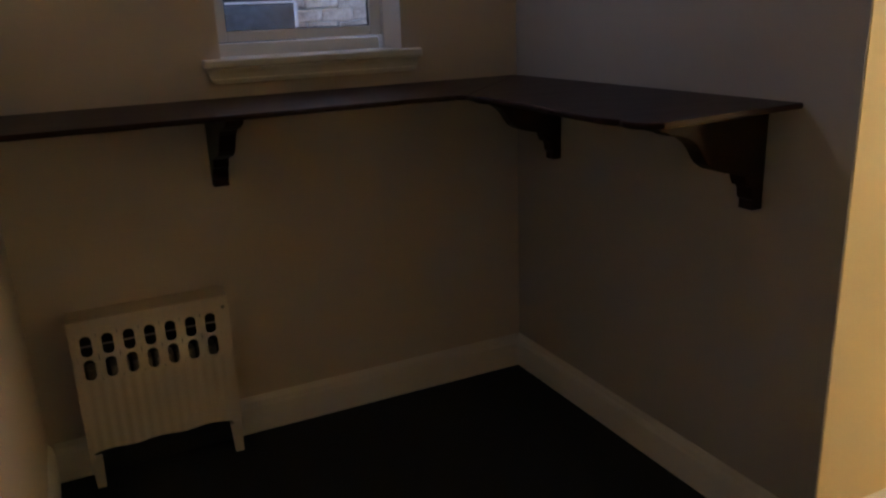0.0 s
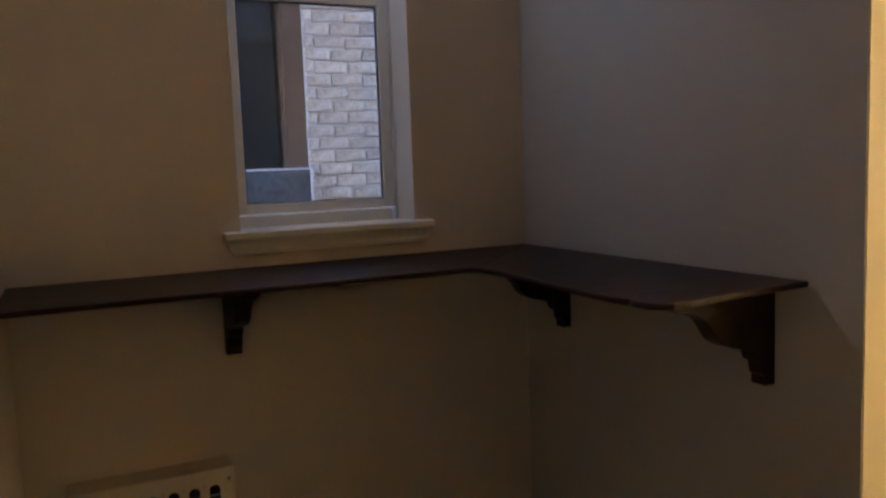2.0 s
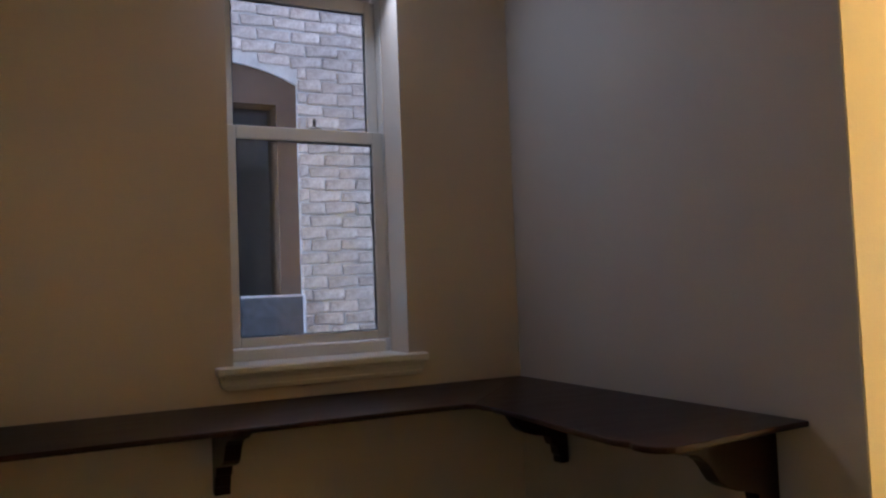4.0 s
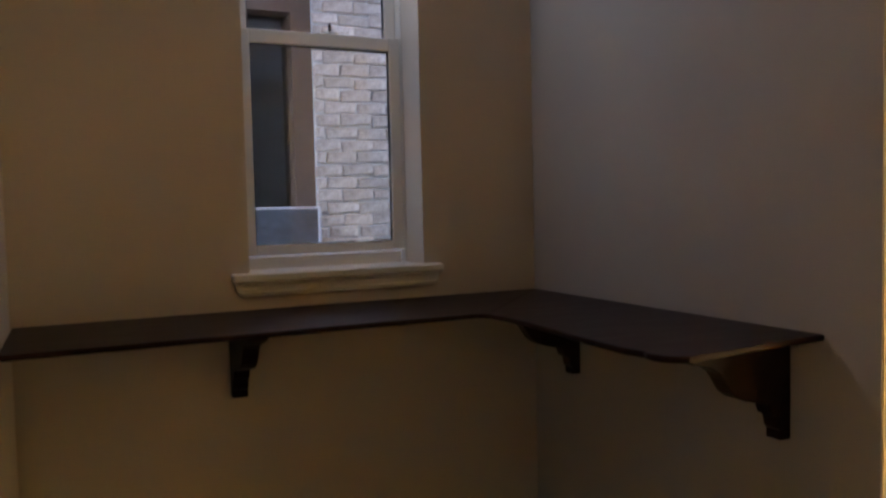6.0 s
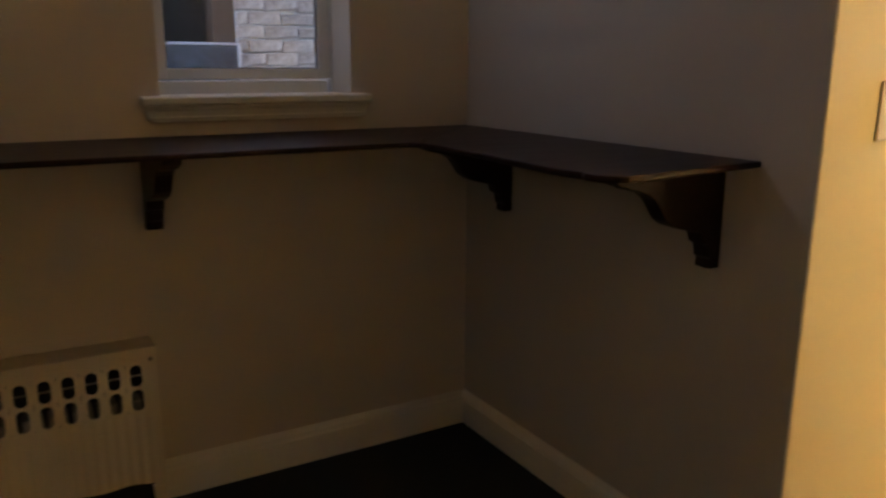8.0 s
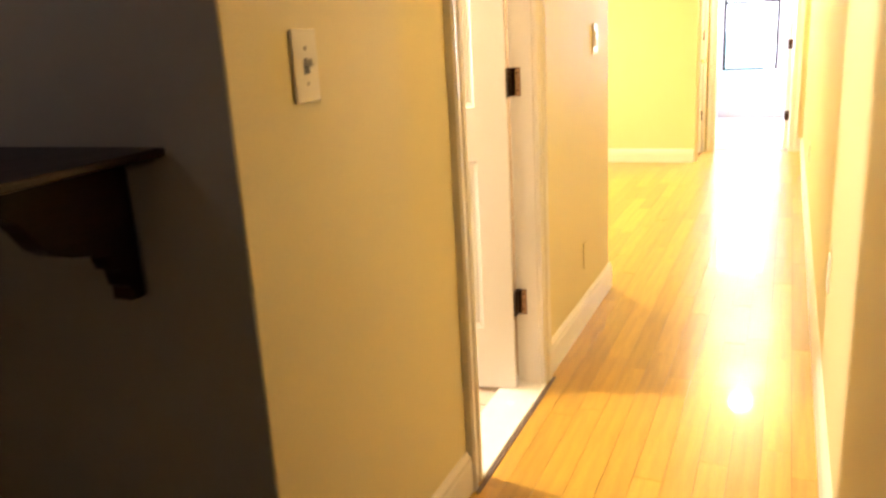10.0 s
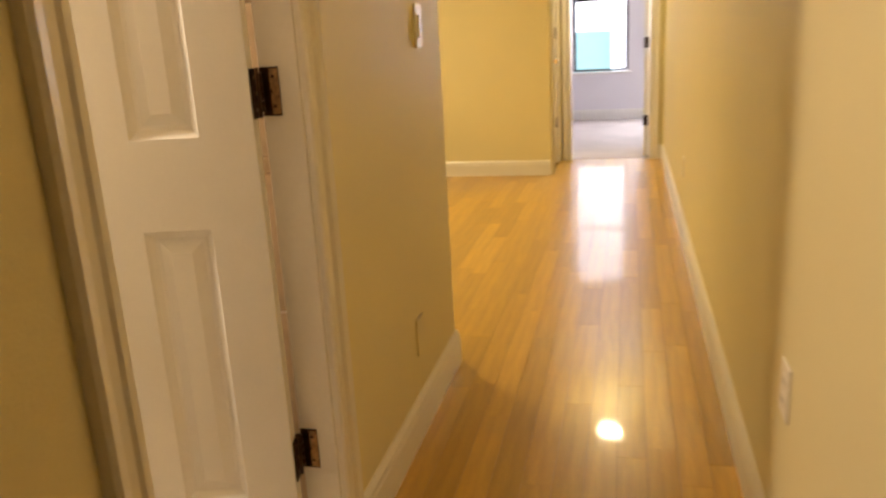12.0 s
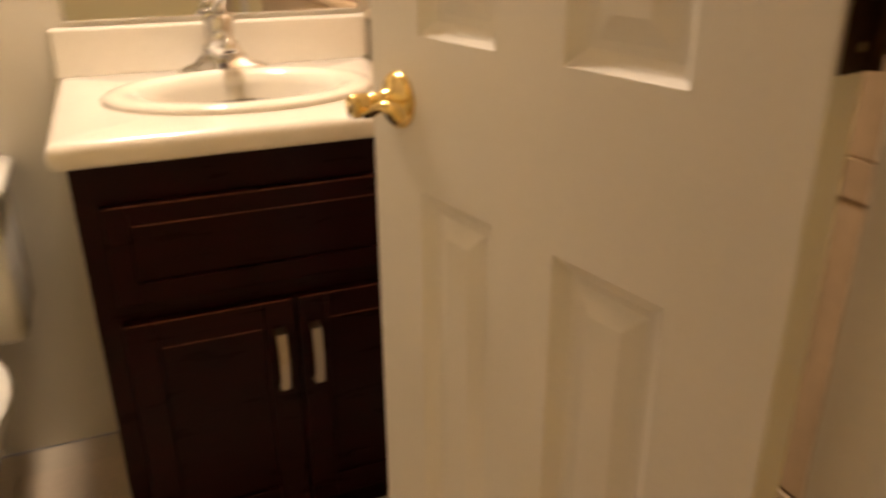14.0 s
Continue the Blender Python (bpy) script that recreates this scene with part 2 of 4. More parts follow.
# ---- walls ----
structure("wall_nook_window", boxes((XL - 0.12, WX0, 0, 0.27, 0, H), (WX1, 0.0, 0, 0.27, 0, H), (WX0, WX1, 0, 0.27, 0, WZ0), (WX0, WX1, 0, 0.27, WZ1, H)), ALCOVE, "beige painted wall with a deep window opening")
structure("wall_nook_side", boxes((0.0, 0.12, YC + 0.12, 0.32, 0, H), (0.0, 0.004, YC + 0.002, YC + 0.12, 0, H)), SIDE, "grey-beige side wall of the nook")
structure("wall_nook_far_side", boxes((XL - 0.12, XL, -3.3, 0.0, 0, H)), ALCOVE, "beige painted wall at the end of the hall")
structure("wall_hall", boxes((0.004, DX0 - 0.02, YC, YC + 0.12, 0, H), (DX1 + 0.02, XT + 0.1, YC, YC + 0.082, 0, H), (XT + 0.1, XE, YC, YC + 0.12, 0, H), (DX0 - 0.02, DX1 + 0.02, YC, YC + 0.12, 2.07, H)), PAINT, "cream painted hall wall with a bathroom doorway")
structure("wall_hall_plain", boxes((-0.1, XD, YR - 0.12, YR, 0, H)), PAINT, "long plain cream hall wall")
structure("wall_hall_return", boxes((-0.22, -0.1, -3.3, YR, 0, H)), PAINT)
structure("wall_hall_end", boxes((XL - 0.12, -0.1, -3.42, -3.3, 0, H)), PAINT)
structure("wall_living_west", boxes((XE - 0.12, XE, YC + 0.12, 1.8, 0, H)), PAINT)
structure("wall_living_north", boxes((XE - 0.12, XW + 0.12, 1.8, 1.92, 0, H)), PAINT)
structure("wall_living_far", boxes((XW, XW + 0.12, YC + 0.12, 1.8, 0, H)), PAINT, "cream painted living room wall")
structure("wall_closet", boxes((XW, 6.64, YC, YC + 0.12, 0, H), (7.14, XD, YC, YC + 0.12, 0, H), (6.64, 7.14, YC, YC + 0.12, 2.05, H)), PAINT)
structure("wall_closet_back", boxes((6.63, XD, YC + 0.5, YC + 0.6, 0, H)), PAINT)
EY0, EY1 = -2.11, -1.44
structure("wall_end_doorway", boxes((XD, XD + 0.11, YR - 0.12, EY0 - 0.02, 0, H), (XD, XD + 0.11, EY1 + 0.02, YC + 0.6, 0, H), (XD, XD + 0.11, EY0 - 0.02, EY1 + 0.02, 2.06, H)), PAINT, "cream wall around the end doorway")
FWY0, FWY1, FWZ0, FWZ1 = -1.93, -1.25, 0.58, 2.25
structure("wall_far_window", boxes((XF, XF + 0.25, -4.0, -2.85, 0, H), (XF, XF + 0.25, -2.13, FWY0, 0, H), (XF, XF + 0.25, -2.85, -2.13, 0, FWZ0), (XF, XF + 0.25, -2.85, -2.13, FWZ1, H), (XF, XF + 0.25, FWY1, 1.0, 0, H), (XF, XF + 0.25, FWY0, FWY1, 0, FWZ0), (XF, XF + 0.25, FWY0, FWY1, FWZ1, H)), LILAC, "white wall below a bright window")
structure("wall_far_north", boxes((XD + 0.11, XF, 0.9, 1.0, 0, H)), LILAC)
structure("wall_far_south", boxes((XD + 0.11, XF, -4.0, -3.9, 0, H)), LILAC)
structure("wall_far_west", boxes((XD + 0.11, XD + 0.13, -3.9, EY0 - 0.09, 0, H), (XD + 0.11, XD + 0.13, EY1 + 0.09, 0.9, 0, H)), LILAC)
structure("wall_bathroom_vanity", boxes((0.12, XT + 0.1, YB, YB + 0.1, 0, H)), BATHW, "pale painted bathroom wall behind the vanity")
wall_tile = structure("wall_bathroom_tile", boxes((XT + 0.012, XT + 0.1, YC + 0.082, YB, 0, H)), GROUT, "wall clad in tan stone tiles")
structure("ceiling", boxes((XL - 0.12, XF + 0.25, -4.0, 0.32, H, H + 0.1), (XE - 0.12, XF + 0.25, 0.32, 1.92, H, H + 0.1)), CEIL, "plain white ceiling")

# ---- floors ----
floor = structure("floor", boxes((0.0, XD, YR - 0.12, YC - 0.02, -0.10, -0.006), (XE - 0.05, XD + 0.05, YC - 0.02, 1.8, -0.10, -0.006)), GAPDARK, "honey coloured maple strip floor, glossy")
structure("floor_far_room", boxes((XD + 0.05, XF, -4.0, 0.9, -0.10, 0.003)), PALECARPET, "pale beige carpet in the far room")
structure("floor_nook", boxes((XL, 0.0, YC, 0.0, -0.10, 0.0), (XL, 0.0, -3.3, YC, -0.10, 0.001)), CARPET, "very dark carpet in the nook")
floor_bath = structure("floor_bathroom", boxes((0.12, XT + 0.05, YC + 0.05, YB, -0.10, -0.004)), GROUT, "beige tiled bathroom floor")
structure("threshold", boxes((DX0 - 0.01, DX1 + 0.01, YC - 0.022, YC + 0.13, -0.02, 0.010), bevel=0.004), STONE, "white marble door threshold")


structure("floor_edge", boxes((DX0 - 0.09, DX1 + 0.09, YC - 0.036, YC - 0.0225, -0.02, 0.004), bevel=0.002), BROWN, "dark wooden edge strip by the threshold")


# ---- baseboards and casings ----
def base_profile(h=0.125):
    return [(0, 0), (0.016, 0), (0.016, h * 0.72), (0.013, h * 0.78), (0.013, h * 0.88), (0.007, h * 0.95), (0.004, h), (0, h)]


def baseboard(axis, wall, side, a, b, h=0.125):
    """A baseboard along x (wall is y) or y (wall is x); side is the way it stands out."""
    bm = prism([(wall + side * d, z) for d, z in base_profile(h)], axis, a, b)
    return structure("baseboard", bm, TRIM, "off-white painted wooden baseboard")


baseboard("x", 0.0, -1, XL + 0.016, -0.016)
baseboard("y", 0.0, -1, YC, 0.0)
baseboard("y", XL, 1, -3.3, 0.0)
baseboard("x", YC, -1, -0.016, DX0 - 0.081)
baseboard("x", YC, -1, DX1 + 0.081, XE + 0.016)
baseboard("y", XE, 1, YC - 0.0, 1.8)
baseboard("x", YR, 1, -0.1, XD, 0.13)
baseboard("y", XW, -1, YC, 1.8, 0.125)
baseboard("y", XF, -1, -3.9, 0.9, 0.13)
baseboard("y", XD, -1, YR + 0.016, EY0 - 0.081, 0.125)


def casing_piece(axis, wall, side, inner, way, a, b):
    """Upright moulded casing beside an opening: inner edge, and the way it widens."""
    prof = [(0, 0), (0, 0.013), (0.005, 0.018), (0.018, 0.018), (0.022, 0.012), (0.044, 0.012), (0.050, 0.021), (0.068, 0.025), (0.074, 0.018), (0.074, 0)]
    if axis == "y":
        pts = [(inner + way * u, wall + side * d) for u, d in prof]
    else:
        pts = [(wall + side * d, inner + way * u) for u, d in prof]
    return prism(pts, "z", a, b)


def doorway_trim(name, axis, wall, side, i0, i1, top, depth):
    """Casings on the near side of an opening, with jambs and stops through the wall."""
    t = new(name)
    tagged(t, "off-white painted moulded door casing and jamb", "trim", "", "structure")
    part("casing", casing_piece(axis, wall, side, i0 - 0.006, -1, 0, top + 0.08), TRIM, t)
    part("casing", casing_piece(axis, wall, side, i1 + 0.006, 1, 0, top + 0.08), TRIM, t)
    d0, d1 = sorted((wall - side * 0.0, wall - side * depth))
    if axis == "y":
        part("head_casing", boxes((i0 - 0.078, i1 + 0.078, wall + min(0, side * 0.018), wall + max(0, side * 0.018), top + 0.001, top + 0.079)), TRIM, t)
        part("jamb", boxes((i0 - 0.02, i0, d0, d1, 0, top), bevel=0.002), TRIM, t)
        part("jamb", boxes((i1, i1 + 0.02, d0, d1, 0, top), bevel=0.002), TRIM, t)
        part("head_jamb", boxes((i0 - 0.02, i1 + 0.02, d0, d1, top, top + 0.02)), TRIM, t)
    else:
        part("head_casing", boxes((wall + min(0, side * 0.018), wall + max(0, side * 0.018), i0 - 0.078, i1 + 0.078, top + 0.001, top + 0.079)), TRIM, t)
        part("jamb", boxes((d0, d1, i0 - 0.02, i0, 0, top), bevel=0.002), TRIM, t)
        part("jamb", boxes((d0, d1, i1, i1 + 0.02, 0, top), bevel=0.002), TRIM, t)
        part("head_jamb", boxes((d0, d1, i0 - 0.02, i1 + 0.02, top, top + 0.02)), TRIM, t)
    return t


trim1 = doorway_trim("trim_bathroom", "y", YC, -1, DX0, DX1, 2.05, 0.080)
part("stop", boxes((DX0, DX0 + 0.012, YC + 0.012, YC + 0.05, 0.011, 2.05), bevel=0.002), TRIM, trim1)
doorway_trim("trim_end", "x", XD, -1, EY0, EY1, 2.04, 0.11)
doorway_trim("trim_closet", "y", YC, -1, 6.66, 7.12, 2.03, 0.12)


# ---- doors ----
def six_panel_leaf(owner, w, z0, z1, y0, y1, flip=-1):
    """Door leaf from x=0 to flip*w, faces at y0 and y1: stiles and rails proud, six raised panels."""
    stile, mull = 0.105, 0.096
    pw = (w - 2 * stile - mull) / 2
    rows = ((z0 + 0.225, z0 + 0.818), (z0 + 0.995, z0 + 1.545), (z0 + 1.655, z0 + 1.885))
    cols = ((stile, stile + pw), (stile + pw + mull, w - stile))
    bm = bmesh.new()

    def b(u0, u1, a, c):
        x0, x1 = sorted((flip * u0, flip * u1))
        box(bm, x0, x1, y0, y1, a, c)
    b(0, stile, z0, z1)
    b(w - stile, w, z0, z1)
    b(stile, w - stile, z0, rows[0][0])
    b(stile, w - stile, rows[0][1], rows[1][0])
    b(stile, w - stile, rows[1][1], rows[2][0])
    b(stile, w - stile, rows[2][1], z1)
    for r in rows:
        b(cols[0][1], cols[1][0], *r)
    bmesh.ops.remove_doubles(bm, verts=bm.verts, dist=0.0005)
    leaf = part("door_leaf", bm, DOORW, owner)
    for c in cols:
        for r in rows:
            pb = bmesh.new()
            for face, s in ((y0, 1), (y1, -1)):
                rings = []
                for inset, depth in ((0.0, 0.001), (0.006, 0.006), (0.016, 0.0125), (0.024, 0.013), (0.046, 0.004)):
                    xa, xb = flip * (c[0] + inset), flip * (c[1] - inset)
                    y = face + s * depth
                    rings.append([pb.verts.new(p) for p in ((xa, y, r[0] + inset), (xb, y, r[0] + inset), (xb, y, r[1] - inset), (xa, y, r[1] - inset))])
                for p, q in zip(rings, rings[1:]):
                    for i in range(4):
                        j = (i + 1) % 4
                        pb.faces.new((p[i], p[j], q[j], q[i]))
                pb.faces.new(rings[-1])
            bmesh.ops.recalc_face_normals(pb, faces=pb.faces)
            part("panel", pb, DOORW, owner)
    return leaf


# bathroom door, hinged at the far jamb and open into the bathroom
PIN = (DX1 - 0.026, YC + 0.078)
OPEN = -78.0
door = thing("door_1", (*PIN, 0), "white six-panel door standing open into the bathroom", "door")
door.rotation_euler = (0, 0, radians(OPEN))
door["kind"] = "structure"
LW = 0.572
six_panel_leaf(door, LW, 0.014, 2.04, -0.042, -0.006)
for hz in (0.32, 1.082, 1.83):
    hg = part("hinge", tube([(0.004, -0.003, hz - 0.046), (0.004, -0.003, hz + 0.046)], 0.006), BRONZE, door, "dark bronze butt hinge", True)
    for dz in (-0.0276, -0.0092, 0.0092, 0.0276):
        part("knuckle", tube([(0.0025, 0.010, hz + dz - 0.0088), (0.0025, 0.010, hz + dz + 0.0088)], 0.0105), BRONZE, hg, "", True)
    part("leaf", boxes((0.0018, 0.0042, -0.041, -0.004, hz - 0.046, hz + 0.046), bevel=0.0008), BRONZE, hg)
    for dz in (-0.03, 0.0, 0.03):
        part("screw", moved(lathe([(0.0035, 0), (0.003, 0.001)], 8), Matrix.Translation((0.0042, -0.022 + 0.006 * (dz == 0), hz + dz)) @ Matrix.Rotation(radians(90), 4, "Y")), NICKEL, hg)
    # leaf let into the jamb
    jl = bmesh.new()
    box(jl, DX1 - 0.0030, DX1 - 0.0002, PIN[1] - 0.038, PIN[1] + 0.0, hz - 0.046, hz + 0.046, bevel=0.0008)
    jleaf = part("hinge_leaf", jl, BRONZE, trim1, "dark bronze hinge leaf with a copper sheen painted on")
    # copper-coloured strip paints the lit sheen on the leaf's outer part
    part("sheen_face", boxes((DX1 - 0.0036, DX1 - 0.0031, PIN[1] - 0.0375, PIN[1] - 0.020, hz - 0.043, hz + 0.043), bevel=0.0002), LEAFSHEEN, jleaf)
    for dz in (-0.028, 0.0, 0.028):
        part("screw", moved(lathe([(0.0036, 0), (0.003, 0.001)], 8), Matrix.Translation((DX1 - 0.0037, PIN[1] - 0.026 + 0.006 * (dz == 0), hz + dz)) @ Matrix.Rotation(radians(-90), 4, "Y")), BRONZE, jleaf)
# lever handle with a round rose
KU, KZ = LW - 0.062, 0.932
for face, s in ((-0.042, -1), (-0.006, 1)):
    hd = part("door_handle", moved(lathe([(0.033, 0), (0.033, 0.004), (0.028, 0.009), (0.016, 0.012), (0.012, 0.03), (0.012, 0.05)], 24), Matrix.Translation((-KU, face, KZ)) @ Matrix.Rotation(radians(90 * (1 if s < 0 else -1)), 4, "X")), BRASS, door, "polished brass lever handle", True)
    part("hub", moved(lathe([(0.011, 0.012), (0.011, 0.040), (0.0135, 0.042), (0.0135, 0.062), (0.012, 0.064)], 20), Matrix.Translation((-KU, face, KZ)) @ Matrix.Rotation(radians(90 * (1 if s < 0 else -1)), 4, "X")), BRASS, hd, "", True)
    yy = face + s * 0.052
    part("lever", tube([(-KU + 0.82 * u, yy + s * v, KZ + 0.9 * w) for u, v, w in ((0.004, 0, -0.002), (0.018, 0, -0.006), (0.034, 0.001, -0.003), (0.050, 0.002, 0.005), (0.066, 0.001, 0.011), (0.080, -0.004, 0.008), (0.089, -0.008, -0.003), (0.088, -0.010, -0.010))],
                       [0.009, 0.0075, 0.0065, 0.007, 0.0075, 0.008, 0.0075, 0.0035], 14, 0.9), BRASS, hd, "", True)
    part("release_hole", moved(lathe([(0.0022, 0.0), (0.0018, 0.0006)], 10), Matrix.Translation((-KU, face + s * 0.064, KZ)) @ Matrix.Rotation(radians(90 * (1 if s < 0 else -1)), 4, "X")), PLATED, hd)

# far room's door, open against the room's side
door2 = thing("door_2", (XD + 0.085, EY0 + 0.004, 0), "white panel door standing open into the far room", "door")
door2["kind"] = "structure"
door2.rotation_euler = (0, 0, radians(-184))
six_panel_leaf(door2, 0.66, 0.012, 2.03, -0.04, -0.004)
for hz in (0.33, 1.0, 1.8):
    part("hinge", boxes((-0.004, 0.020, -0.044, -0.002, hz - 0.045, hz + 0.045), bevel=0.003), BRONZE, door2, "dark bronze butt hinge")
hd = part("door_handle", moved(lathe([(0.03, 0), (0.03, 0.005), (0.012, 0.012), (0.012, 0.03), (0.026, 0.045), (0.024, 0.06)], 20), Matrix.Translation((-0.60, -0.004, 0.93)) @ Matrix.Rotation(radians(-90), 4, "X")), BRASS, door2, "brass door knob", True)

# closet door
door3 = thing("door_3", (7.118, YC + 0.045, 0), "white panel closet door, closed", "door")
door3["kind"] = "structure"
six_panel_leaf(door3, 0.456, 0.012, 2.025, -0.036, 0.0)
for hz in (0.36, 1.12, 1.8):
    part("hinge", tube([(0.0, -0.040, hz - 0.045), (0.0, -0.040, hz + 0.045)], 0.008), BRONZE, door3, "dark bronze butt hinge", True)
part("door_handle", moved(lathe([(0.026, 0), (0.026, 0.005), (0.010, 0.012), (0.010, 0.03), (0.024, 0.042), (0.022, 0.056)], 20), Matrix.Translation((-0.40, -0.036, 0.90)) @ Matrix.Rotation(radians(90), 4, "X")), BRASS, door3, "brass door knob", True)


# ---- nook window ----
win = new("window_1")
tagged(win, "white double-hung sash window set deep in the wall", "window", "", "structure")


def sash(owner, name, x0, x1, y0, y1, z0, z1, st, bot, top, label=""):
    bm = bmesh.new()
    box(bm, x0, x0 + st, y0, y1, z0, z1, 0.003)
    box(bm, x1 - st, x1, y0, y1, z0, z1, 0.003)
    box(bm, x0 + st, x1 - st, y0, y1, z0, z0 + bot, 0.003)
    box(bm, x0 + st, x1 - st, y0, y1, z1 - top, z1, 0.003)
    s = part(name, bm, TRIM, owner, label)
    g = part("pane", boxes((x0 + st - 0.004, x1 - st + 0.004, (y0 + y1) / 2 - 0.002, (y0 + y1) / 2 + 0.002, z0 + bot - 0.004, z1 - top + 0.004)), GLASS, s, "clear window glass")
    g.visible_shadow = False
    # dark gasket round the pane
    ym = (y0 + y1) / 2
    gb = bmesh.new()
    a, b2, c, d = x0 + st, x1 - st, z0 + bot, z1 - top
    for q in ((a - 0.001, a + 0.005, c, d), (b2 - 0.006, b2 + 0.001, c, d), (a, b2, c - 0.001, c + 0.003), (a, b2, d - 0.006, d + 0.001)):
        box(gb, q[0], q[1], ym - 0.006, ym - 0.0025, q[2], q[3])
    part("gasket", gb, BLACK, s)
    return s


part("window_frame", boxes((WX0, WX0 + 0.017, 0.148, 0.231, WZ0 + 0.026, WZ1), (WX1 - 0.0025, WX1, 0.148, 0.231, WZ0 + 0.026, WZ1), (WX0 + 0.022, WX1 - 0.022, 0.148, 0.231, WZ1 - 0.03, WZ1), (WX0 + 0.022, WX1 - 0.022, 0.138, 0.231, WZ0 + 0.026, WZ0 + 0.065), bevel=0.003), TRIM, win)
lower = sash(win, "lower_sash", WX0 + 0.018, WX1 - 0.003, 0.158, 0.188, WZ0 + 0.069, 1.967, 0.039, 0.032, 0.044)
upper = sash(win, "upper_sash", WX0 + 0.018, WX1 - 0.003, 0.195, 0.225, 1.928, WZ1 - 0.032, 0.039, 0.039, 0.044)
lk = part("sash_lock", moved(lathe([(0.020, 0), (0.020, 0.006), (0.012, 0.010), (0.006, 0.013)], 16, 1.5, 0.7), Matrix.Translation(((WX0 + WX1) / 2 + 0.04, 0.175, 1.967))), NICKEL, win, "small metal sash lock", True)
part("lock_lever", boxes(((WX0 + WX1) / 2 + 0.036, (WX0 + WX1) / 2 + 0.044, 0.163, 0.178, 1.977, 2.003), bevel=0.002), BRONZE, lk)
part("window_sill", boxes((-1.055, -0.375, -0.048, 0.0, 1.177, 1.203), (WX0 + 0.001, WX1 - 0.001, -0.001, 0.153, 1.1775, 1.2025), bevel=0.006), TRIM, win, "off-white painted window stool")
ap = []
for px, pz in ((-1.045, 1.176), (-1.04, 1.150), (-1.034, 1.139), (-1.02, 1.132), (-0.40, 1.132), (-0.386, 1.137), (-0.381, 1.150), (-0.380, 1.176)):
    ap.append((px, pz))
apron = part("apron", prism(ap, "y", -0.016, 0.0, 0.003), TRIM, win, "moulded apron under the stool")
part("bead", boxes((-1.03, -0.392, -0.021, -0.0155, 1.140, 1.147), (-1.035, -0.388, -0.024, -0.0155, 1.164, 1.176), bevel=0.002), TRIM, apron)

# ---- shelf and brackets ----
SZ = 1.092
out = [(XL + 0.004, -0.003), (-0.003, -0.003), (-0.003, -1.187)]
out += [(-0.14, -1.198), (-0.28, -1.212), (-0.378, -1.222)]
for k in range(7):
    a = radians(255 - k * 17)
    out.append((-0.398 + 0.062 * math.cos(a) - 0.004, -1.164 + 0.062 * math.sin(a)))
out += [(-0.468, -1.09), (-0.466, -1.02), (-0.460, -0.90), (-0.448, -0.78), (-0.444, -0.66), (-0.447, -0.56), (-0.456, -0.49), (-0.475, -0.468)]
out += [(-0.8, -0.462), (-1.2, -0.462), (XL + 0.004, -0.462)]
shelf = thing("corner_shelf", (-0.8, -0.2, SZ), "dark-stained wooden corner shelf running along two walls", "shelf")
inner = out.index((-0.456, -0.49))
board_a = [out[0], out[1]] + out[inner:]
board_b = out[1:inner + 1]
for outline in (board_a, board_b):
    part("board", moved(prism(outline, "z", SZ - 0.014, SZ, 0.004), Matrix.Translation((0.8, 0.2, -SZ))), SHELFW, shelf)

BR = [(0, 0), (0.33, 0), (0.33, -0.01), (0.329, -0.022), (0.316, -0.03), (0.299, -0.034), (0.288, -0.04), (0.265, -0.043), (0.237, -0.052), (0.215, -0.066), (0.201, -0.082), (0.191, -0.098), (0.179, -0.114), (0.159, -0.128), (0.13, -0.138), (0.098, -0.145), (0.066, -0.153), (0.061, -0.168), (0.056, -0.179), (0.044, -0.182), (0.04, -0.19), (0.036, -0.212), (0.029, -0.218), (0.029, -0.24), (0, -0.24)]


def bracket(turn, loc):
    ob = mesh_ob("shelf_bracket", prism(BR, "y", -0.023, 0.023, 0.003), SHELFW)
    ob.matrix_world = pose(*loc, 0, 0, turn)
    return tagged(ob, "dark-stained scroll-cut wooden bracket under the corner shelf", "bracket", "shelf brackets")


b1 = bracket(-90, (-1.045, -0.003, SZ - 0.0145))
copy_thing(b1, pose(-0.003, -0.254, SZ - 0.0145, 0, 0, 180))
copy_thing(b1, pose(-0.003, -1.076, SZ - 0.0145, 0, 0, 180))

# ---- radiator ----
RX0, RX1, RY, RZ = -1.526, -1.083, -0.105, 0.524
rad = thing("radiator_cover", ((RX0 + RX1) / 2, RY, 0), "cream enamelled metal radiator cover with two rows of slots", "radiator")


def rp(name, bm, m, label="", par=None):
    bm = moved(bm, Matrix.Translation((-(RX0 + RX1) / 2, -RY, 0)))
    return part(name, bm, m, par or rad, label)


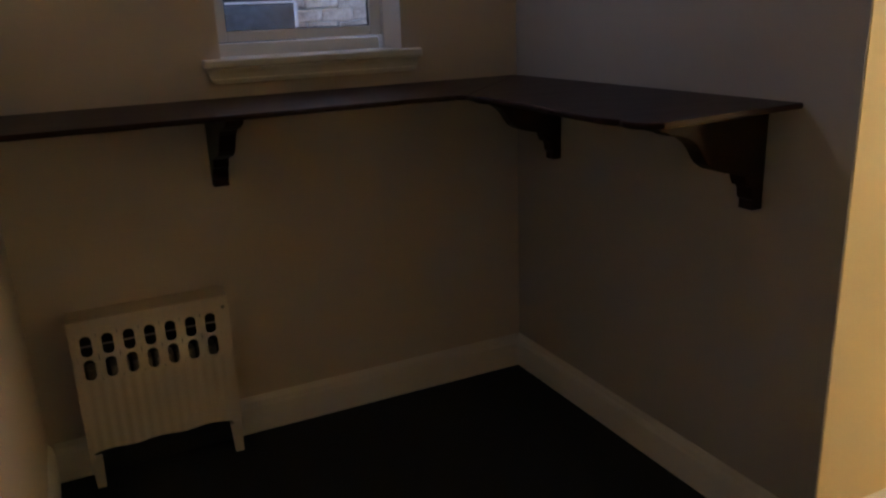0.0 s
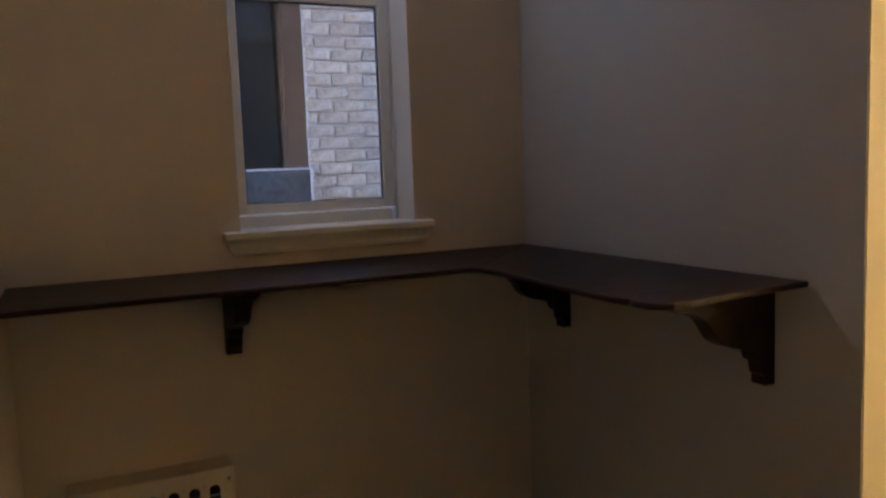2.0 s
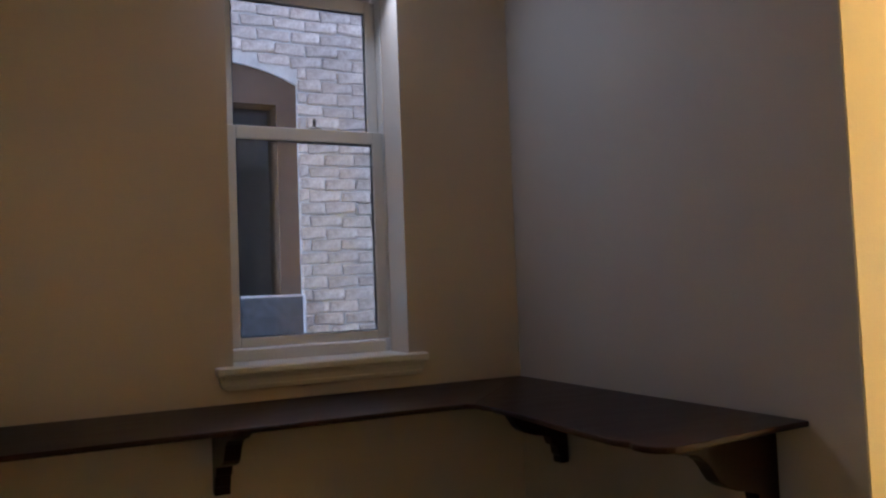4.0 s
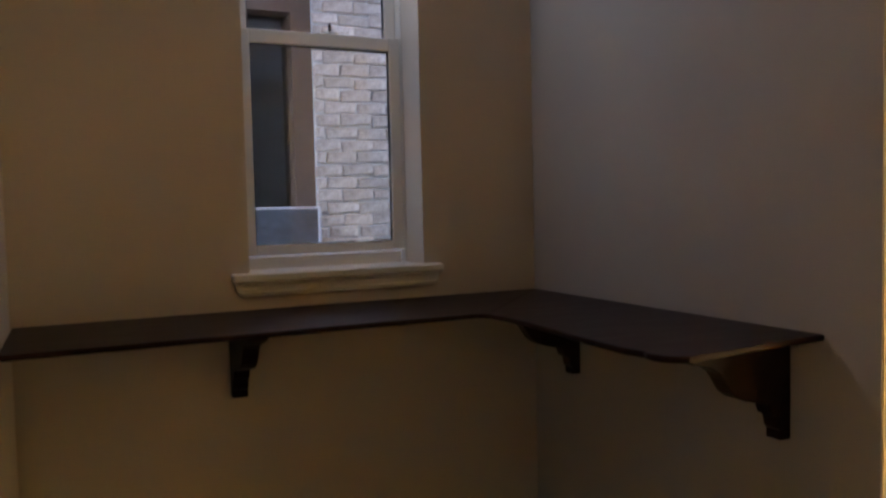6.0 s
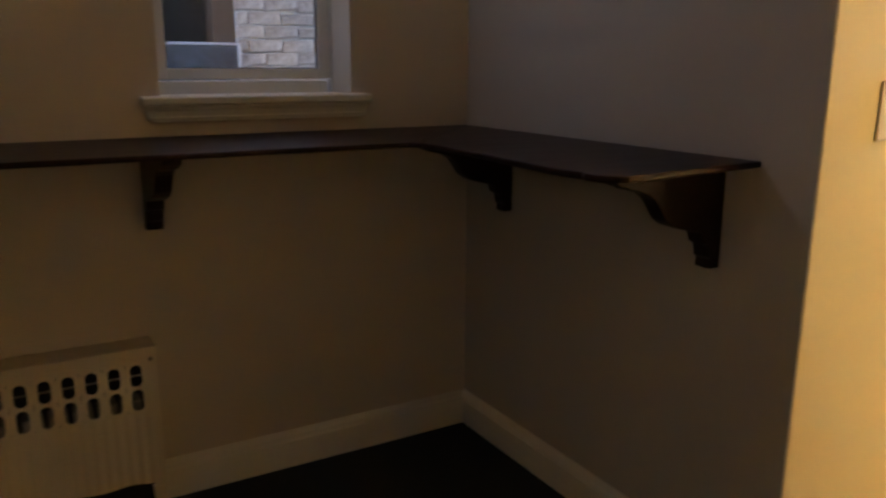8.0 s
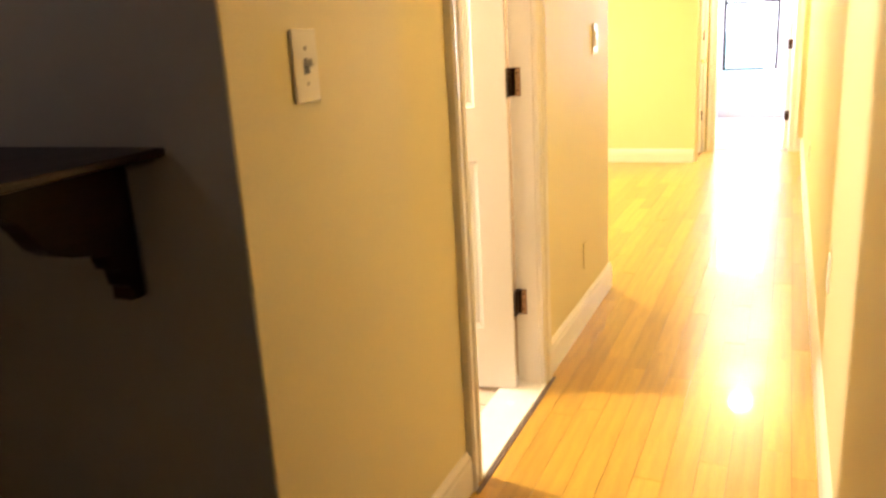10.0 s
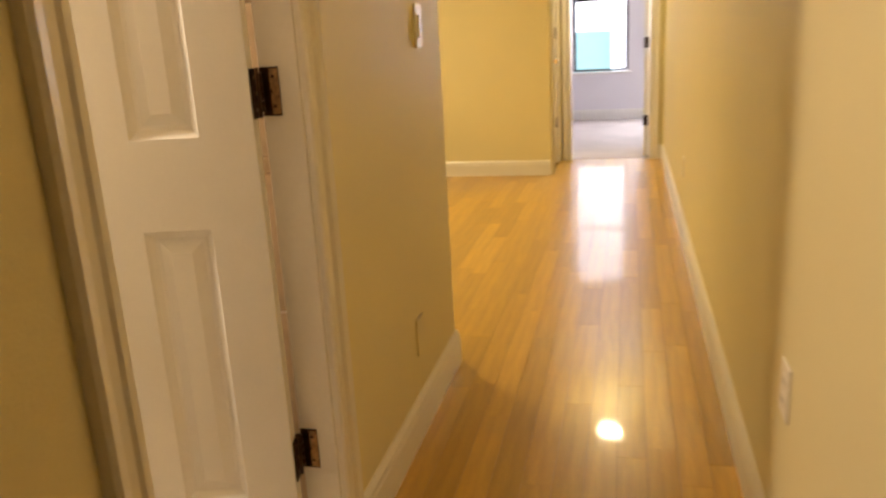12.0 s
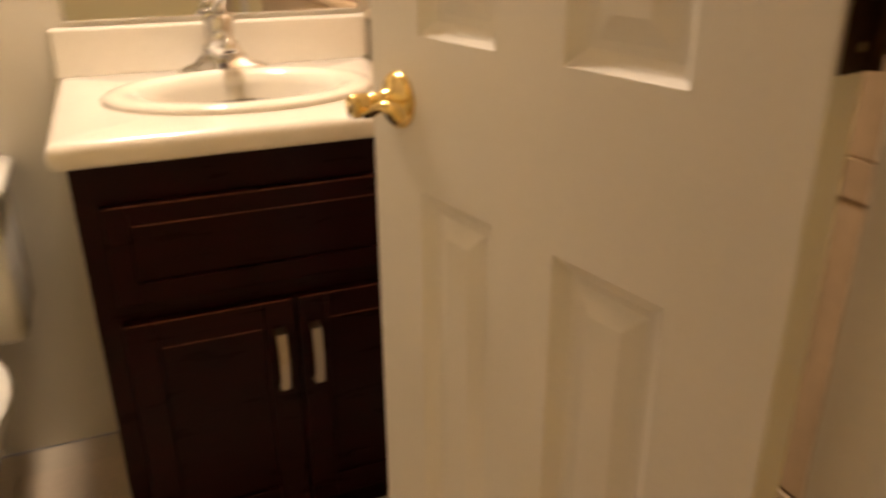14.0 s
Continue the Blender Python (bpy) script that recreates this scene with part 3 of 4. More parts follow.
def slot_plate(x0, x1, z0, z1, y, cols, rows, sw, sh, depth):
    """Front sheet with stadium slots cut through it."""
    bm = bmesh.new()
    cw, ch, n = (x1 - x0) / cols, (z1 - z0) / rows, 24
    for c in range(cols):
        for r in range(rows):
            cx, cz = x0 + (c + 0.5) * cw, z0 + (r + 0.5) * ch
            inner, outer, back = [], [], []
            for k in range(n):
                a = 2 * math.pi * (k + 0.5) / n
                ca, sa = math.cos(a), math.sin(a)
                sx, sz = sw / 2 * ca, sw / 2 * sa + (sh - sw) / 2 * (1 if sa > 0 else -1)
                f = min(cw / 2 / max(abs(ca), 1e-6), ch / 2 / max(abs(sa), 1e-6))
                inner.append(bm.verts.new((cx + sx, y, cz + sz)))
                back.append(bm.verts.new((cx + sx, y + depth, cz + sz)))
                outer.append(bm.verts.new((cx + f * ca, y, cz + f * sa)))
            for k in range(n):
                j = (k + 1) % n
                bm.faces.new((outer[k], outer[j], inner[j], inner[k]))
                bm.faces.new((inner[k], inner[j], back[j], back[k]))
            for q in ((1, 1), (1, -1), (-1, 1), (-1, -1)):
                near = sorted(outer, key=lambda v: (v.co.x - cx - q[0] * cw / 2) ** 2 + (v.co.z - cz - q[1] * ch / 2) ** 2)[:2]
                cv = bm.verts.new((cx + q[0] * cw / 2, y, cz + q[1] * ch / 2))
                bm.faces.new((near[0], near[1], cv))
    bmesh.ops.remove_doubles(bm, verts=bm.verts, dist=0.0004)
    bmesh.ops.recalc_face_normals(bm, faces=bm.faces)
    return bm


PX0, PX1, PZ0, PZ1 = -1.5115, -1.1117, 0.338, 0.482
rp("slot_panel", slot_plate(PX0, PX1, PZ0, PZ1, RY, 7, 2, 0.031, 0.064, 0.004), RADW)
for q in ((RX0, PX0, 0.10, RZ), (PX1, RX1, 0.10, RZ), (PX0, PX1, PZ1, RZ)):
    rp("front_panel", boxes((q[0], q[1], RY, RY + 0.004, q[2], q[3])), RADW)


def reeded(x0, x1, z1, y, waves):
    """Sheet pressed into shallow upright reeds, with a slightly arched lower edge."""
    bm = bmesh.new()
    n = waves * 6
    cols = []
    for i in range(n + 1):
        u = i / n
        dy = 0.0018 * (1 - math.cos(2 * math.pi * waves * u)) / 2
        low = 0.114 + 0.005 * min(1.0, 6 * min(u, 1 - u)) + 0.003 * math.sin(17 * u)
        cols.append([bm.verts.new((x0 + (x1 - x0) * u, y + dy + back, zz)) for back in (0, 0.003) for zz in (low, z1)])
    for p, q in zip(cols, cols[1:]):
        bm.faces.new((p[0], q[0], q[1], p[1]))
        bm.faces.new((p[3], q[3], q[2], p[2]))
        bm.faces.new((p[2], q[2], q[0], p[0]))
    bmesh.ops.recalc_face_normals(bm, faces=bm.faces)
    return bm


rp("reeded_panel", reeded(PX0, PX1, PZ0, RY, 14), RADW)
rp("top", boxes((RX0, RX1, RY + 0.004, -0.004, RZ - 0.004, RZ), bevel=0.001), RADW)
rp("side_panel", boxes((RX0, RX0 + 0.004, RY + 0.004, -0.017, 0.10, RZ - 0.004)), RADW)
rp("side_panel", boxes((RX1 - 0.004, RX1, RY + 0.004, -0.017, 0.10, RZ - 0.004)), RADW)
for a in (RX0, RX1 - 0.036):
    rp("leg", prism([(a, 0.0995), (a + 0.034, 0.0995), (a + 0.031, 0.0), (a + 0.006, 0.0)], "y", RY, RY + 0.02, 0.001), RADW)
rp("screw", moved(lathe([(0.006, 0), (0.005, 0.003), (0.002, 0.004)], 12), Matrix.Translation((RX1 - 0.016, RY, 0.490)) @ Matrix.Rotation(radians(90), 4, "X")), RADIN, "dark screw")
# added black sheet: stands for shade behind the slots, hides the lit wall
rp("shade_sheet", boxes((RX0 + 0.005, RX1 - 0.005, -0.022, -0.0175, 0.003, 0.515)), BLACK, "dark sheet added for the shade inside the cover")
for i in range(12):
    rp("column", boxes((RX0 + 0.035 + i * 0.031, RX0 + 0.056 + i * 0.031, RY + 0.022, -0.024, 0.16, 0.366), bevel=0.006), RADIN, "dull metal radiator column")


rp("rail", boxes((RX0 + 0.006, RX1 - 0.006, RY + 0.016, RY + 0.020, 0.438, 0.443)), RADIN, "thin metal rail behind the slots")


# ---- switches and outlets ----
def wall_plate(name, m, h, label, category, kind, face=None):
    """Plate in the plane y=0 facing -y, centred on the origin."""
    t = new(name)
    t.matrix_world = m
    tagged(t, label, category)
    part("plate", boxes((-0.038, 0.038, -0.006, 0.0, -h / 2, h / 2), bevel=0.003), face or PLATE, t)
    if kind == "toggle":
        part("slot", boxes((-0.006, 0.006, -0.0075, -0.005, -0.013, 0.013)), PLATED, t)
        part("toggle", boxes((-0.0045, 0.0045, -0.020, -0.006, 0.0, 0.012), bevel=0.002), PLATE, t)
        for z in (-0.03, 0.03):
            part("screw", moved(lathe([(0.004, 0), (0.003, 0.0015)], 10), Matrix.Translation((0, -0.006, z)) @ Matrix.Rotation(radians(90), 4, "X")), NICKEL, t)
    elif kind == "rocker":
        part("rocker", boxes((-0.017, 0.017, -0.011, -0.005, -0.033, 0.033), bevel=0.002), PLATE, t)
    elif kind == "socket":
        for z in (-0.02, 0.02):
            o = part("socket", moved(lathe([(0.0165, 0), (0.0165, 0.002), (0.015, 0.003)], 20), Matrix.Translation((0, -0.0055, z)) @ Matrix.Rotation(radians(90), 4, "X")), PLATE, t)
            part("pin_slot", boxes((-0.008, -0.006, -0.0092, -0.008, z - 0.003, z + 0.006), (0.006, 0.008, -0.0092, -0.008, z - 0.003, z + 0.006)), PLATED, o)
    return t


wall_plate("light_switch", pose(0.212, YC, 1.200), 0.124, "off-white toggle light switch on the hall wall", "light switch", "toggle")
wall_plate("light_switch", pose(2.44, YC, 1.195), 0.124, "white rocker light switch near the wall's end", "light switch", "rocker")
wall_plate("blank_plate", pose(2.25, YC, 0.30), 0.115, "blank plate painted over in the wall colour", "wall plate", "blank", PAINT)
wall_plate("wall_outlet", pose(1.64, YR, 0.46, 0, 0, 180), 0.115, "off-white outlet on the long hall wall", "outlet", "socket")
wall_plate("wall_outlet", pose(4.62, YR, 0.385, 0, 0, 180), 0.115, "off-white outlet further along the hall", "outlet", "socket")


# ---- ceiling lamps ----
def ceiling_lamp(x, y, r, label):
    t = thing("ceiling_lamp", (x, y, H), label, "ceiling lamp", "ceiling lamps")
    part("base", lathe([(r * 0.7, -0.02), (r * 0.7, 0.0)], 28), PLATE, t)
    part("shade", lathe([(r * 0.99, -0.010), (r, -0.0155), (r * 0.9, -0.0175)], 28), LAMPGLASS, t, "frosted glass shade, lit", True)


ceiling_lamp(LAMP_A[0], LAMP_A[1], 0.11, "round frosted ceiling lamp in the hall")
ceiling_lamp(LAMP_B[0], LAMP_B[1], 0.11, "round frosted ceiling lamp at the hall's end")
ceiling_lamp(4.4, 0.4, 0.2, "round frosted ceiling lamp in the living room")

# ---- far room window ----
fw = new("window_2")
tagged(fw, "black-framed sash window with bright daylight", "window", "", "structure")
part("window_frame", boxes((XF + 0.12, XF + 0.17, FWY0, FWY0 + 0.035, FWZ0 + 0.02, FWZ1), (XF + 0.12, XF + 0.17, FWY1 - 0.035, FWY1, FWZ0 + 0.02, FWZ1), (XF + 0.12, XF + 0.17, FWY0, FWY1, FWZ0 + 0.02, FWZ0 + 0.045), (XF + 0.12, XF + 0.17, FWY0, FWY1, FWZ1 - 0.04, FWZ1), (XF + 0.115, XF + 0.17, FWY0 + 0.035, FWY1 - 0.035, 1.45, 1.488)), BLACK, fw)
for a, b in ((FWZ0 + 0.045, 1.45), (1.488, FWZ1 - 0.04)):
    g = part("pane", boxes((XF + 0.14, XF + 0.144, FWY0 + 0.035, FWY1 - 0.035, a, b)), GLASS, fw)
    g.visible_shadow = False
part("window_sill", boxes((XF - 0.03, XF + 0.12, FWY0 - 0.03, FWY1 + 0.03, FWZ0 - 0.01, FWZ0 + 0.016), bevel=0.004), TRIM, fw)
fw3 = copy_thing(fw, pose(0, -0.91, 0))
d = bpy.data.lights.new("window_daylight", "AREA")
d.shape, d.size, d.size_y, d.energy, d.color = "RECTANGLE", 0.6, 1.5, FAR_W, (0.86, 0.90, 1.0)
new("window_daylight", d).matrix_world = look((XF + 0.10, -2.49, 1.42), (XF - 2, -1.99, 1.0))
structure("backdrop", boxes((16.0, 16.1, -9.0, 6.0, -2.0, 9.0)), DAYGLOW, "bright overcast daylight beyond the window")
# no lamp here: the teal shape glows to stand for daylight on it
structure("backdrop_building", boxes((15.8, 15.9, -1.62, -0.75, -2.0, 1.05), *[(15.78, 15.8, -1.6 + 0.14 * i, -1.585 + 0.14 * i, -2.0, 1.0) for i in range(6)]), glow("far_teal_glow", (0.52, 0.84, 0.86), 0.85), "pale teal building in the backdrop, glowing in place of daylight")

# ---- bathroom ----
VX0, VX1, VY0, VZ = 0.955, 1.592, -0.435, 0.84
van = thing("vanity_cabinet", ((VX0 + VX1) / 2, -0.15, 0), "dark espresso vanity cabinet with two doors", "cabinet")


def vp(name, bm, m, par=None, label="", smooth=False):
    return part(name, moved(bm, Matrix.Translation((-(VX0 + VX1) / 2, 0.15, 0))), m, par or van, label, smooth)


cx0, cx1, cy = VX0 + 0.022, VX1 - 0.002, VY0 + 0.035
vp("body", boxes((cx0, cx1, cy, YB - 0.002, 0.09, 0.80), (cx0 + 0.01, cx1 - 0.01, cy + 0.06, YB - 0.01, 0.0, 0.09), bevel=0.002), ESPRESSO)


def shaker(name, x0, x1, z0, z1, rail=0.05):
    bm = bmesh.new()
    box(bm, x0, x0 + rail, cy - 0.018, cy, z0, z1, 0.002)
    box(bm, x1 - rail, x1, cy - 0.018, cy, z0, z1, 0.002)
    box(bm, x0 + rail, x1 - rail, cy - 0.018, cy, z0, z0 + rail, 0.002)
    box(bm, x0 + rail, x1 - rail, cy - 0.018, cy, z1 - rail, z1, 0.002)
    d = vp(name, bm, ESPRESSO)
    vp("panel", boxes((x0 + rail - 0.001, x1 - rail + 0.001, cy - 0.010, cy - 0.001, z0 + rail - 0.001, z1 - rail + 0.001)), ESPRESSO, d)
    # strips along top edges only: worn stain plus a painted highlight
    for a, b, zt in ((x0 + 0.003, x1 - 0.003, z1 - 0.0012), (x0 + rail + 0.004, x1 - rail - 0.004, z1 - rail + 0.0014)):
        vp("worn_edge_glint", boxes((a, b, cy - 0.0188, cy - 0.0176, zt - 0.0011, zt + 0.0011), bevel=0.0004), WORNLIT, d, "reddish worn edge, its highlight put into the colour")
    return d


mid = (cx0 + cx1) / 2
shaker("drawer_front", cx0 + 0.035, cx1 - 0.035, 0.572, 0.735, 0.035)
for x0, x1, hx in ((cx0 + 0.035, mid - 0.004, mid - 0.030), (mid + 0.004, cx1 - 0.035, mid + 0.030)):
    dd = shaker("door", x0, x1, 0.105, 0.538)
    hz = 0.372
    bow = [(cy - 0.018, hz), (cy - 0.040, hz + 0.004), (cy - 0.044, hz + 0.030), (cy - 0.047, hz + 0.058), (cy - 0.044, hz + 0.086), (cy - 0.040, hz + 0.112), (cy - 0.018, hz + 0.116)]
    bow += [(cy - 0.018, hz + 0.111), (cy - 0.036, hz + 0.107), (cy - 0.040, hz + 0.084), (cy - 0.0425, hz + 0.058), (cy - 0.040, hz + 0.032), (cy - 0.036, hz + 0.009), (cy - 0.018, hz + 0.005)]
    vp("handle", prism(bow, "x", hx - 0.0085, hx + 0.0085, 0.0012), NICKEL, dd, "satin nickel strap handle")

top = thing("washbasin_counter", ((VX0 + VX1) / 2, -0.15, 0.80), "cream cultured marble vanity top with an oval basin", "sink")


def tp(name, bm, m, par=None, label="", smooth=False):
    return part(name, moved(bm, Matrix.Translation((-(VX0 + VX1) / 2, 0.15, -0.80))), m, par or top, label, smooth)


BX, BY, RA, RB = 1.272, -0.165, 0.225, 0.172


def counter():
    """Slab with an oval hole: rings from the hole out to the slab's outline, with a rounded front edge."""
    bm = bmesh.new()
    n = 192
    y1 = YB - 0.001
    hx, hy = (VX1 - VX0) / 2, (y1 - VY0) / 2
    ox, oy = (VX0 + VX1) / 2, (VY0 + y1) / 2

    def outline(inset, z):
        vs = []
        for k in range(n):
            a = 2 * math.pi * k / n
            dx, dy = math.cos(a) * RA, math.sin(a) * RB
            fx = ((hx - inset) - (BX - ox) * (1 if dx > 0 else -1)) / max(abs(dx), 1e-6)
            fy = ((hy - inset) - (BY - oy) * (1 if dy > 0 else -1)) / max(abs(dy), 1e-6)
            f = min(fx, fy)
            vs.append(bm.verts.new((BX + dx * f, BY + dy * f, z)))
        return vs
    rings = [[bm.verts.new((BX + RA * math.cos(2 * math.pi * k / n), BY + RB * math.sin(2 * math.pi * k / n), VZ)) for k in range(n)]]
    for ins, z in ((0.016, VZ), (0.008, VZ - 0.003), (0.002, VZ - 0.009), (0.0, VZ - 0.017), (0.0, VZ - 0.03), (0.004, VZ - 0.038), (0.010, VZ - 0.0395)):
        rings.append(outline(ins, z))
    for a, b in zip(rings, rings[1:]):
        for k in range(n):
            j = (k + 1) % n
            bm.faces.new((a[k], a[j], b[j], b[k]))
    bmesh.ops.recalc_face_normals(bm, faces=bm.faces)
    return bm


tp("counter", counter(), MARBLE, None, "", True)
tp("backsplash", boxes((VX0, VX1, YB - 0.021, YB - 0.001, VZ - 0.002, VZ + 0.093), bevel=0.006), MARBLE)
bas = lathe([(1.06, 0.0), (1.065, 0.005), (1.03, 0.011), (0.95, 0.014), (0.86, 0.013), (0.80, 0.006), (0.755, -0.014), (0.68, -0.055), (0.52, -0.100), (0.28, -0.125), (0.09, -0.132), (0.08, -0.132)], 48, RA, RB, False)
tp("basin", moved(bas, Matrix.Translation((BX, BY, VZ))), BASIN, None, "oval bisque basin with a raised rim", True)
tp("drain", moved(lathe([(0.024, 0), (0.024, 0.003), (0.016, 0.004)], 20), Matrix.Translation((BX, BY, VZ - 0.131))), CHROME, None, "chrome drain", True)

fa = thing("basin_faucet", (BX - 0.004, 0.050, VZ), "chrome single-lever basin faucet on a wide base", "faucet")
fa.scale = (1.25, 1.25, 1.0)
part("base", lathe([(0.075, 0.0), (0.075, 0.006), (0.066, 0.014), (0.045, 0.022), (0.030, 0.040), (0.025, 0.060)], 28, 1.0, 0.42), CHROME, fa, "", True)
part("body", lathe([(0.024, 0.03), (0.022, 0.06), (0.023, 0.085), (0.024, 0.105), (0.018, 0.115)], 24), CHROME, fa, "", True)
part("spout", tube([(0, 0, 0.060), (0, -0.025, 0.072), (0, -0.055, 0.076), (0, -0.082, 0.068), (0, -0.092, 0.052)], [0.017, 0.016, 0.014, 0.012, 0.011], 14), CHROME, fa, "", True)
part("lever", tube([(0, 0, 0.112), (0, -0.01, 0.125), (0, -0.045, 0.142), (0, -0.085, 0.152)], [0.014, 0.012, 0.009, 0.007], 12, 0.6), CHROME, fa, "", True)

mirror = thing("wall_mirror", (1.28, YB, 1.45), "frameless wall mirror above the vanity", "mirror")
part("glass", boxes((0.985 - 1.28, 1.575 - 1.28, -0.008, -0.001, 0.944 - 1.45, 1.9 - 1.45), bevel=0.0015), MIRROR, mirror)

# toilet beside the vanity
toilet = thing("toilet", (0.635, -0.13, 0), "white porcelain toilet beside the vanity", "toilet")
part("tank", boxes((-0.20, 0.20, 0.03, 0.245, 0.38, 0.665), bevel=0.02), PORC, toilet, "", True)
part("tank_lid", boxes((-0.215, 0.215, 0.012, 0.240, 0.6655, 0.700), bevel=0.012), PORC, toilet, "", True)
part("bowl", moved(lathe([(0.11, 0.0), (0.12, 0.03), (0.10, 0.10), (0.11, 0.20), (0.16, 0.31), (0.185, 0.38), (0.18, 0.392)], 32, 1.0, 1.3), Matrix.Translation((0, -0.20, 0))), PORC, toilet, "", True)
part("seat", moved(lathe([(0.185, 0.393), (0.19, 0.400), (0.19, 0.412), (0.18, 0.418)], 32, 1.0, 1.28), Matrix.Translation((0, -0.20, 0))), PORC, toilet, "closed white seat lid", True)
part("flush_lever", tube([(-0.15, 0.032, 0.61), (-0.15, 0.012, 0.61), (-0.10, 0.008, 0.605), (-0.07, 0.008, 0.60)], 0.006, 8), CHROME, toilet, "", True)

# ---- outside the nook window ----
YA = 2.5
structure("ground", boxes((-60, 90, -60, 90, -0.60, -0.50)), GROUND, "grey concrete ground")
house = thing("brick_building", (0, YA, -0.5), "whitewashed brick building across a narrow alley", "building")
AX0, AX1, AZ0, AZ1, ASP = -1.02, -0.055, 1.16, 2.80, 0.12   # its arched window


def bp_(name, bm, m, par=None, label=""):
    return part(name, moved(bm, Matrix.Translation((0, -YA, 0.5))), m, par or house, label)


arch = []
for k in range(13):
    u = k / 12
    arch.append((AX0 + (AX1 - AX0) * u, AZ1 + ASP * (1 - (2 * u - 1) ** 2) - ASP * 0.3))
bp_("wall", boxes((-7, AX0, YA + 0.012, YA + 0.3, -0.5, 7.0), (AX1, 7, YA + 0.012, YA + 0.3, -0.5, 7.0), (AX0, AX1, YA + 0.012, YA + 0.3, -0.5, AZ0)), MORTAR)
bp_("wall", prism([(AX0, 7.0)] + arch + [(AX1, 7.0)], "y", YA + 0.012, YA + 0.3), MORTAR)
bw = bp_("window", boxes((AX0, AX0 + 0.13, YA + 0.035, YA + 0.2, AZ0, AZ1), (AX1 - 0.13, AX1, YA + 0.035, YA + 0.2, AZ0, AZ1 + 0.03), (AX0 + 0.13, AX1 - 0.13, YA + 0.035, YA + 0.2, AZ1 - 0.17, AZ1 + 0.1)), BROWN, None, "brown painted timber window frame")
bp_("pane", boxes((AX0 + 0.12, AX1 - 0.12, YA + 0.155, YA + 0.16, AZ0, AZ1 - 0.1)), GLASS, bw, "clear window pane with a dark-coloured room behind")
# unseen room box; its near-black colour stands for the shade indoors
bp_("room", boxes((AX0 - 0.2, AX1 + 0.2, YA + 1.2, YA + 1.3, 0.5, 3.2), (AX0 - 0.2, AX0 - 0.1, YA + 0.3, YA + 1.2, 0.5, 3.2), (AX1 + 0.1, AX1 + 0.2, YA + 0.3, YA + 1.2, 0.5, 3.2), (AX0 - 0.2, AX1 + 0.2, YA + 0.3, YA + 1.2, 3.1, 3.2), (AX0 - 0.2, AX1 + 0.2, YA + 0.3, YA + 1.2, 0.5, 0.6)), ROOMSHADE)
bp_("sill", boxes((AX0 - 0.05, AX1 + 0.05, YA - 0.05, YA + 0.14, AZ0 - 0.07, AZ0), bevel=0.006), MORTAR)
ac = thing("window_air_conditioner", (-0.34, YA, AZ0), "white window air conditioner on the sill across the alley", "air conditioner")
part("case", boxes((-0.25, 0.25, -0.16, 0.09, 0.0, 0.235), bevel=0.012), ACW, ac)
part("top_cover", boxes((-0.255, 0.255, -0.165, 0.09, 0.2355, 0.248), bevel=0.004), LILAC, ac, "pale top cover")
part("grille", boxes(*[(-0.23, 0.23, -0.166, -0.1605, 0.03 + i * 0.022, 0.036 + i * 0.022) for i in range(8)]), ACW, ac)
part("corner_trim", boxes((0.236, 0.256, -0.172, -0.161, 0.0, 0.235), bevel=0.003), LILAC, ac, "pale metal corner trim")

# added out of view, so that the alley gets skylight but no sun
structure("wall_outside", boxes((XL - 4, XF, 0.0, 0.3, H + 0.101, 7.0)), MORTAR, "unseen wall above the ceiling, added to block the sun")

# ---- bricks across the alley, tiles and floor strips ----
rng = random.Random(4)
meshes = []
for v in range(6):
    bm = bmesh.new()
    box(bm, -0.098, 0.098, -0.012 - 0.004 * rng.random(), 0.02, -0.034, 0.034)
    for vert in bm.verts:
        vert.co += Vector((rng.uniform(-0.010, 0.010), rng.uniform(-0.008, 0.004), rng.uniform(-0.011, 0.011)))
    bmesh.ops.bevel(bm, geom=list(bm.edges), offset=0.006, segments=1, affect="EDGES")
    me = bpy.data.meshes.new("brick")
    bm.to_mesh(me)
    bm.free()
    me.materials.append(BRICK)
    meshes.append(me)
count = 0
row = 0
z = 1.0
while z < 4.2:
    x = -0.62 + (0.105 if row % 2 else 0.0)
    while x < 1.15:
        a, b = x - 0.098, x + 0.098
        low = AZ1 + ASP * (1 - (2 * (min(max(a, AX0), AX1) - AX0) / (AX1 - AX0) - 1) ** 2) - 0.3 * ASP
        if AZ0 - 0.1 < z < low + 0.05 and a < AX1 + 0.004:
            a = AX1 + 0.004
        if b - a > 0.04 and count < 330:
            br = new("brick", meshes[rng.randrange(6)])
            br.parent = house
            br.location = ((a + b) / 2, 0.010 + rng.uniform(-0.005, 0.004), z + 0.5 + rng.uniform(-0.005, 0.005))
            br.rotation_euler = (0, rng.uniform(-0.04, 0.04), rng.uniform(-0.03, 0.03))
            br.scale = ((b - a) / 0.196 * 1.045, 1, 1)
            count += 1
        x += 0.21
    z += 0.080
    row += 1


def piece_mesh(name, x, y, zt, material, bevel=0.0015):
    bm = bmesh.new()
    box(bm, -x / 2, x / 2, -y / 2, y / 2, -zt, 0.0)
    if bevel:
        topf = [f for f in bm.faces if f.normal.z > 0.9]
        bmesh.ops.bevel(bm, geom=list(topf[0].edges), offset=bevel, segments=1, affect="EDGES")
    me = bpy.data.meshes.new(name)
    bm.to_mesh(me)
    bm.free()
    me.materials.append(material)
    return me


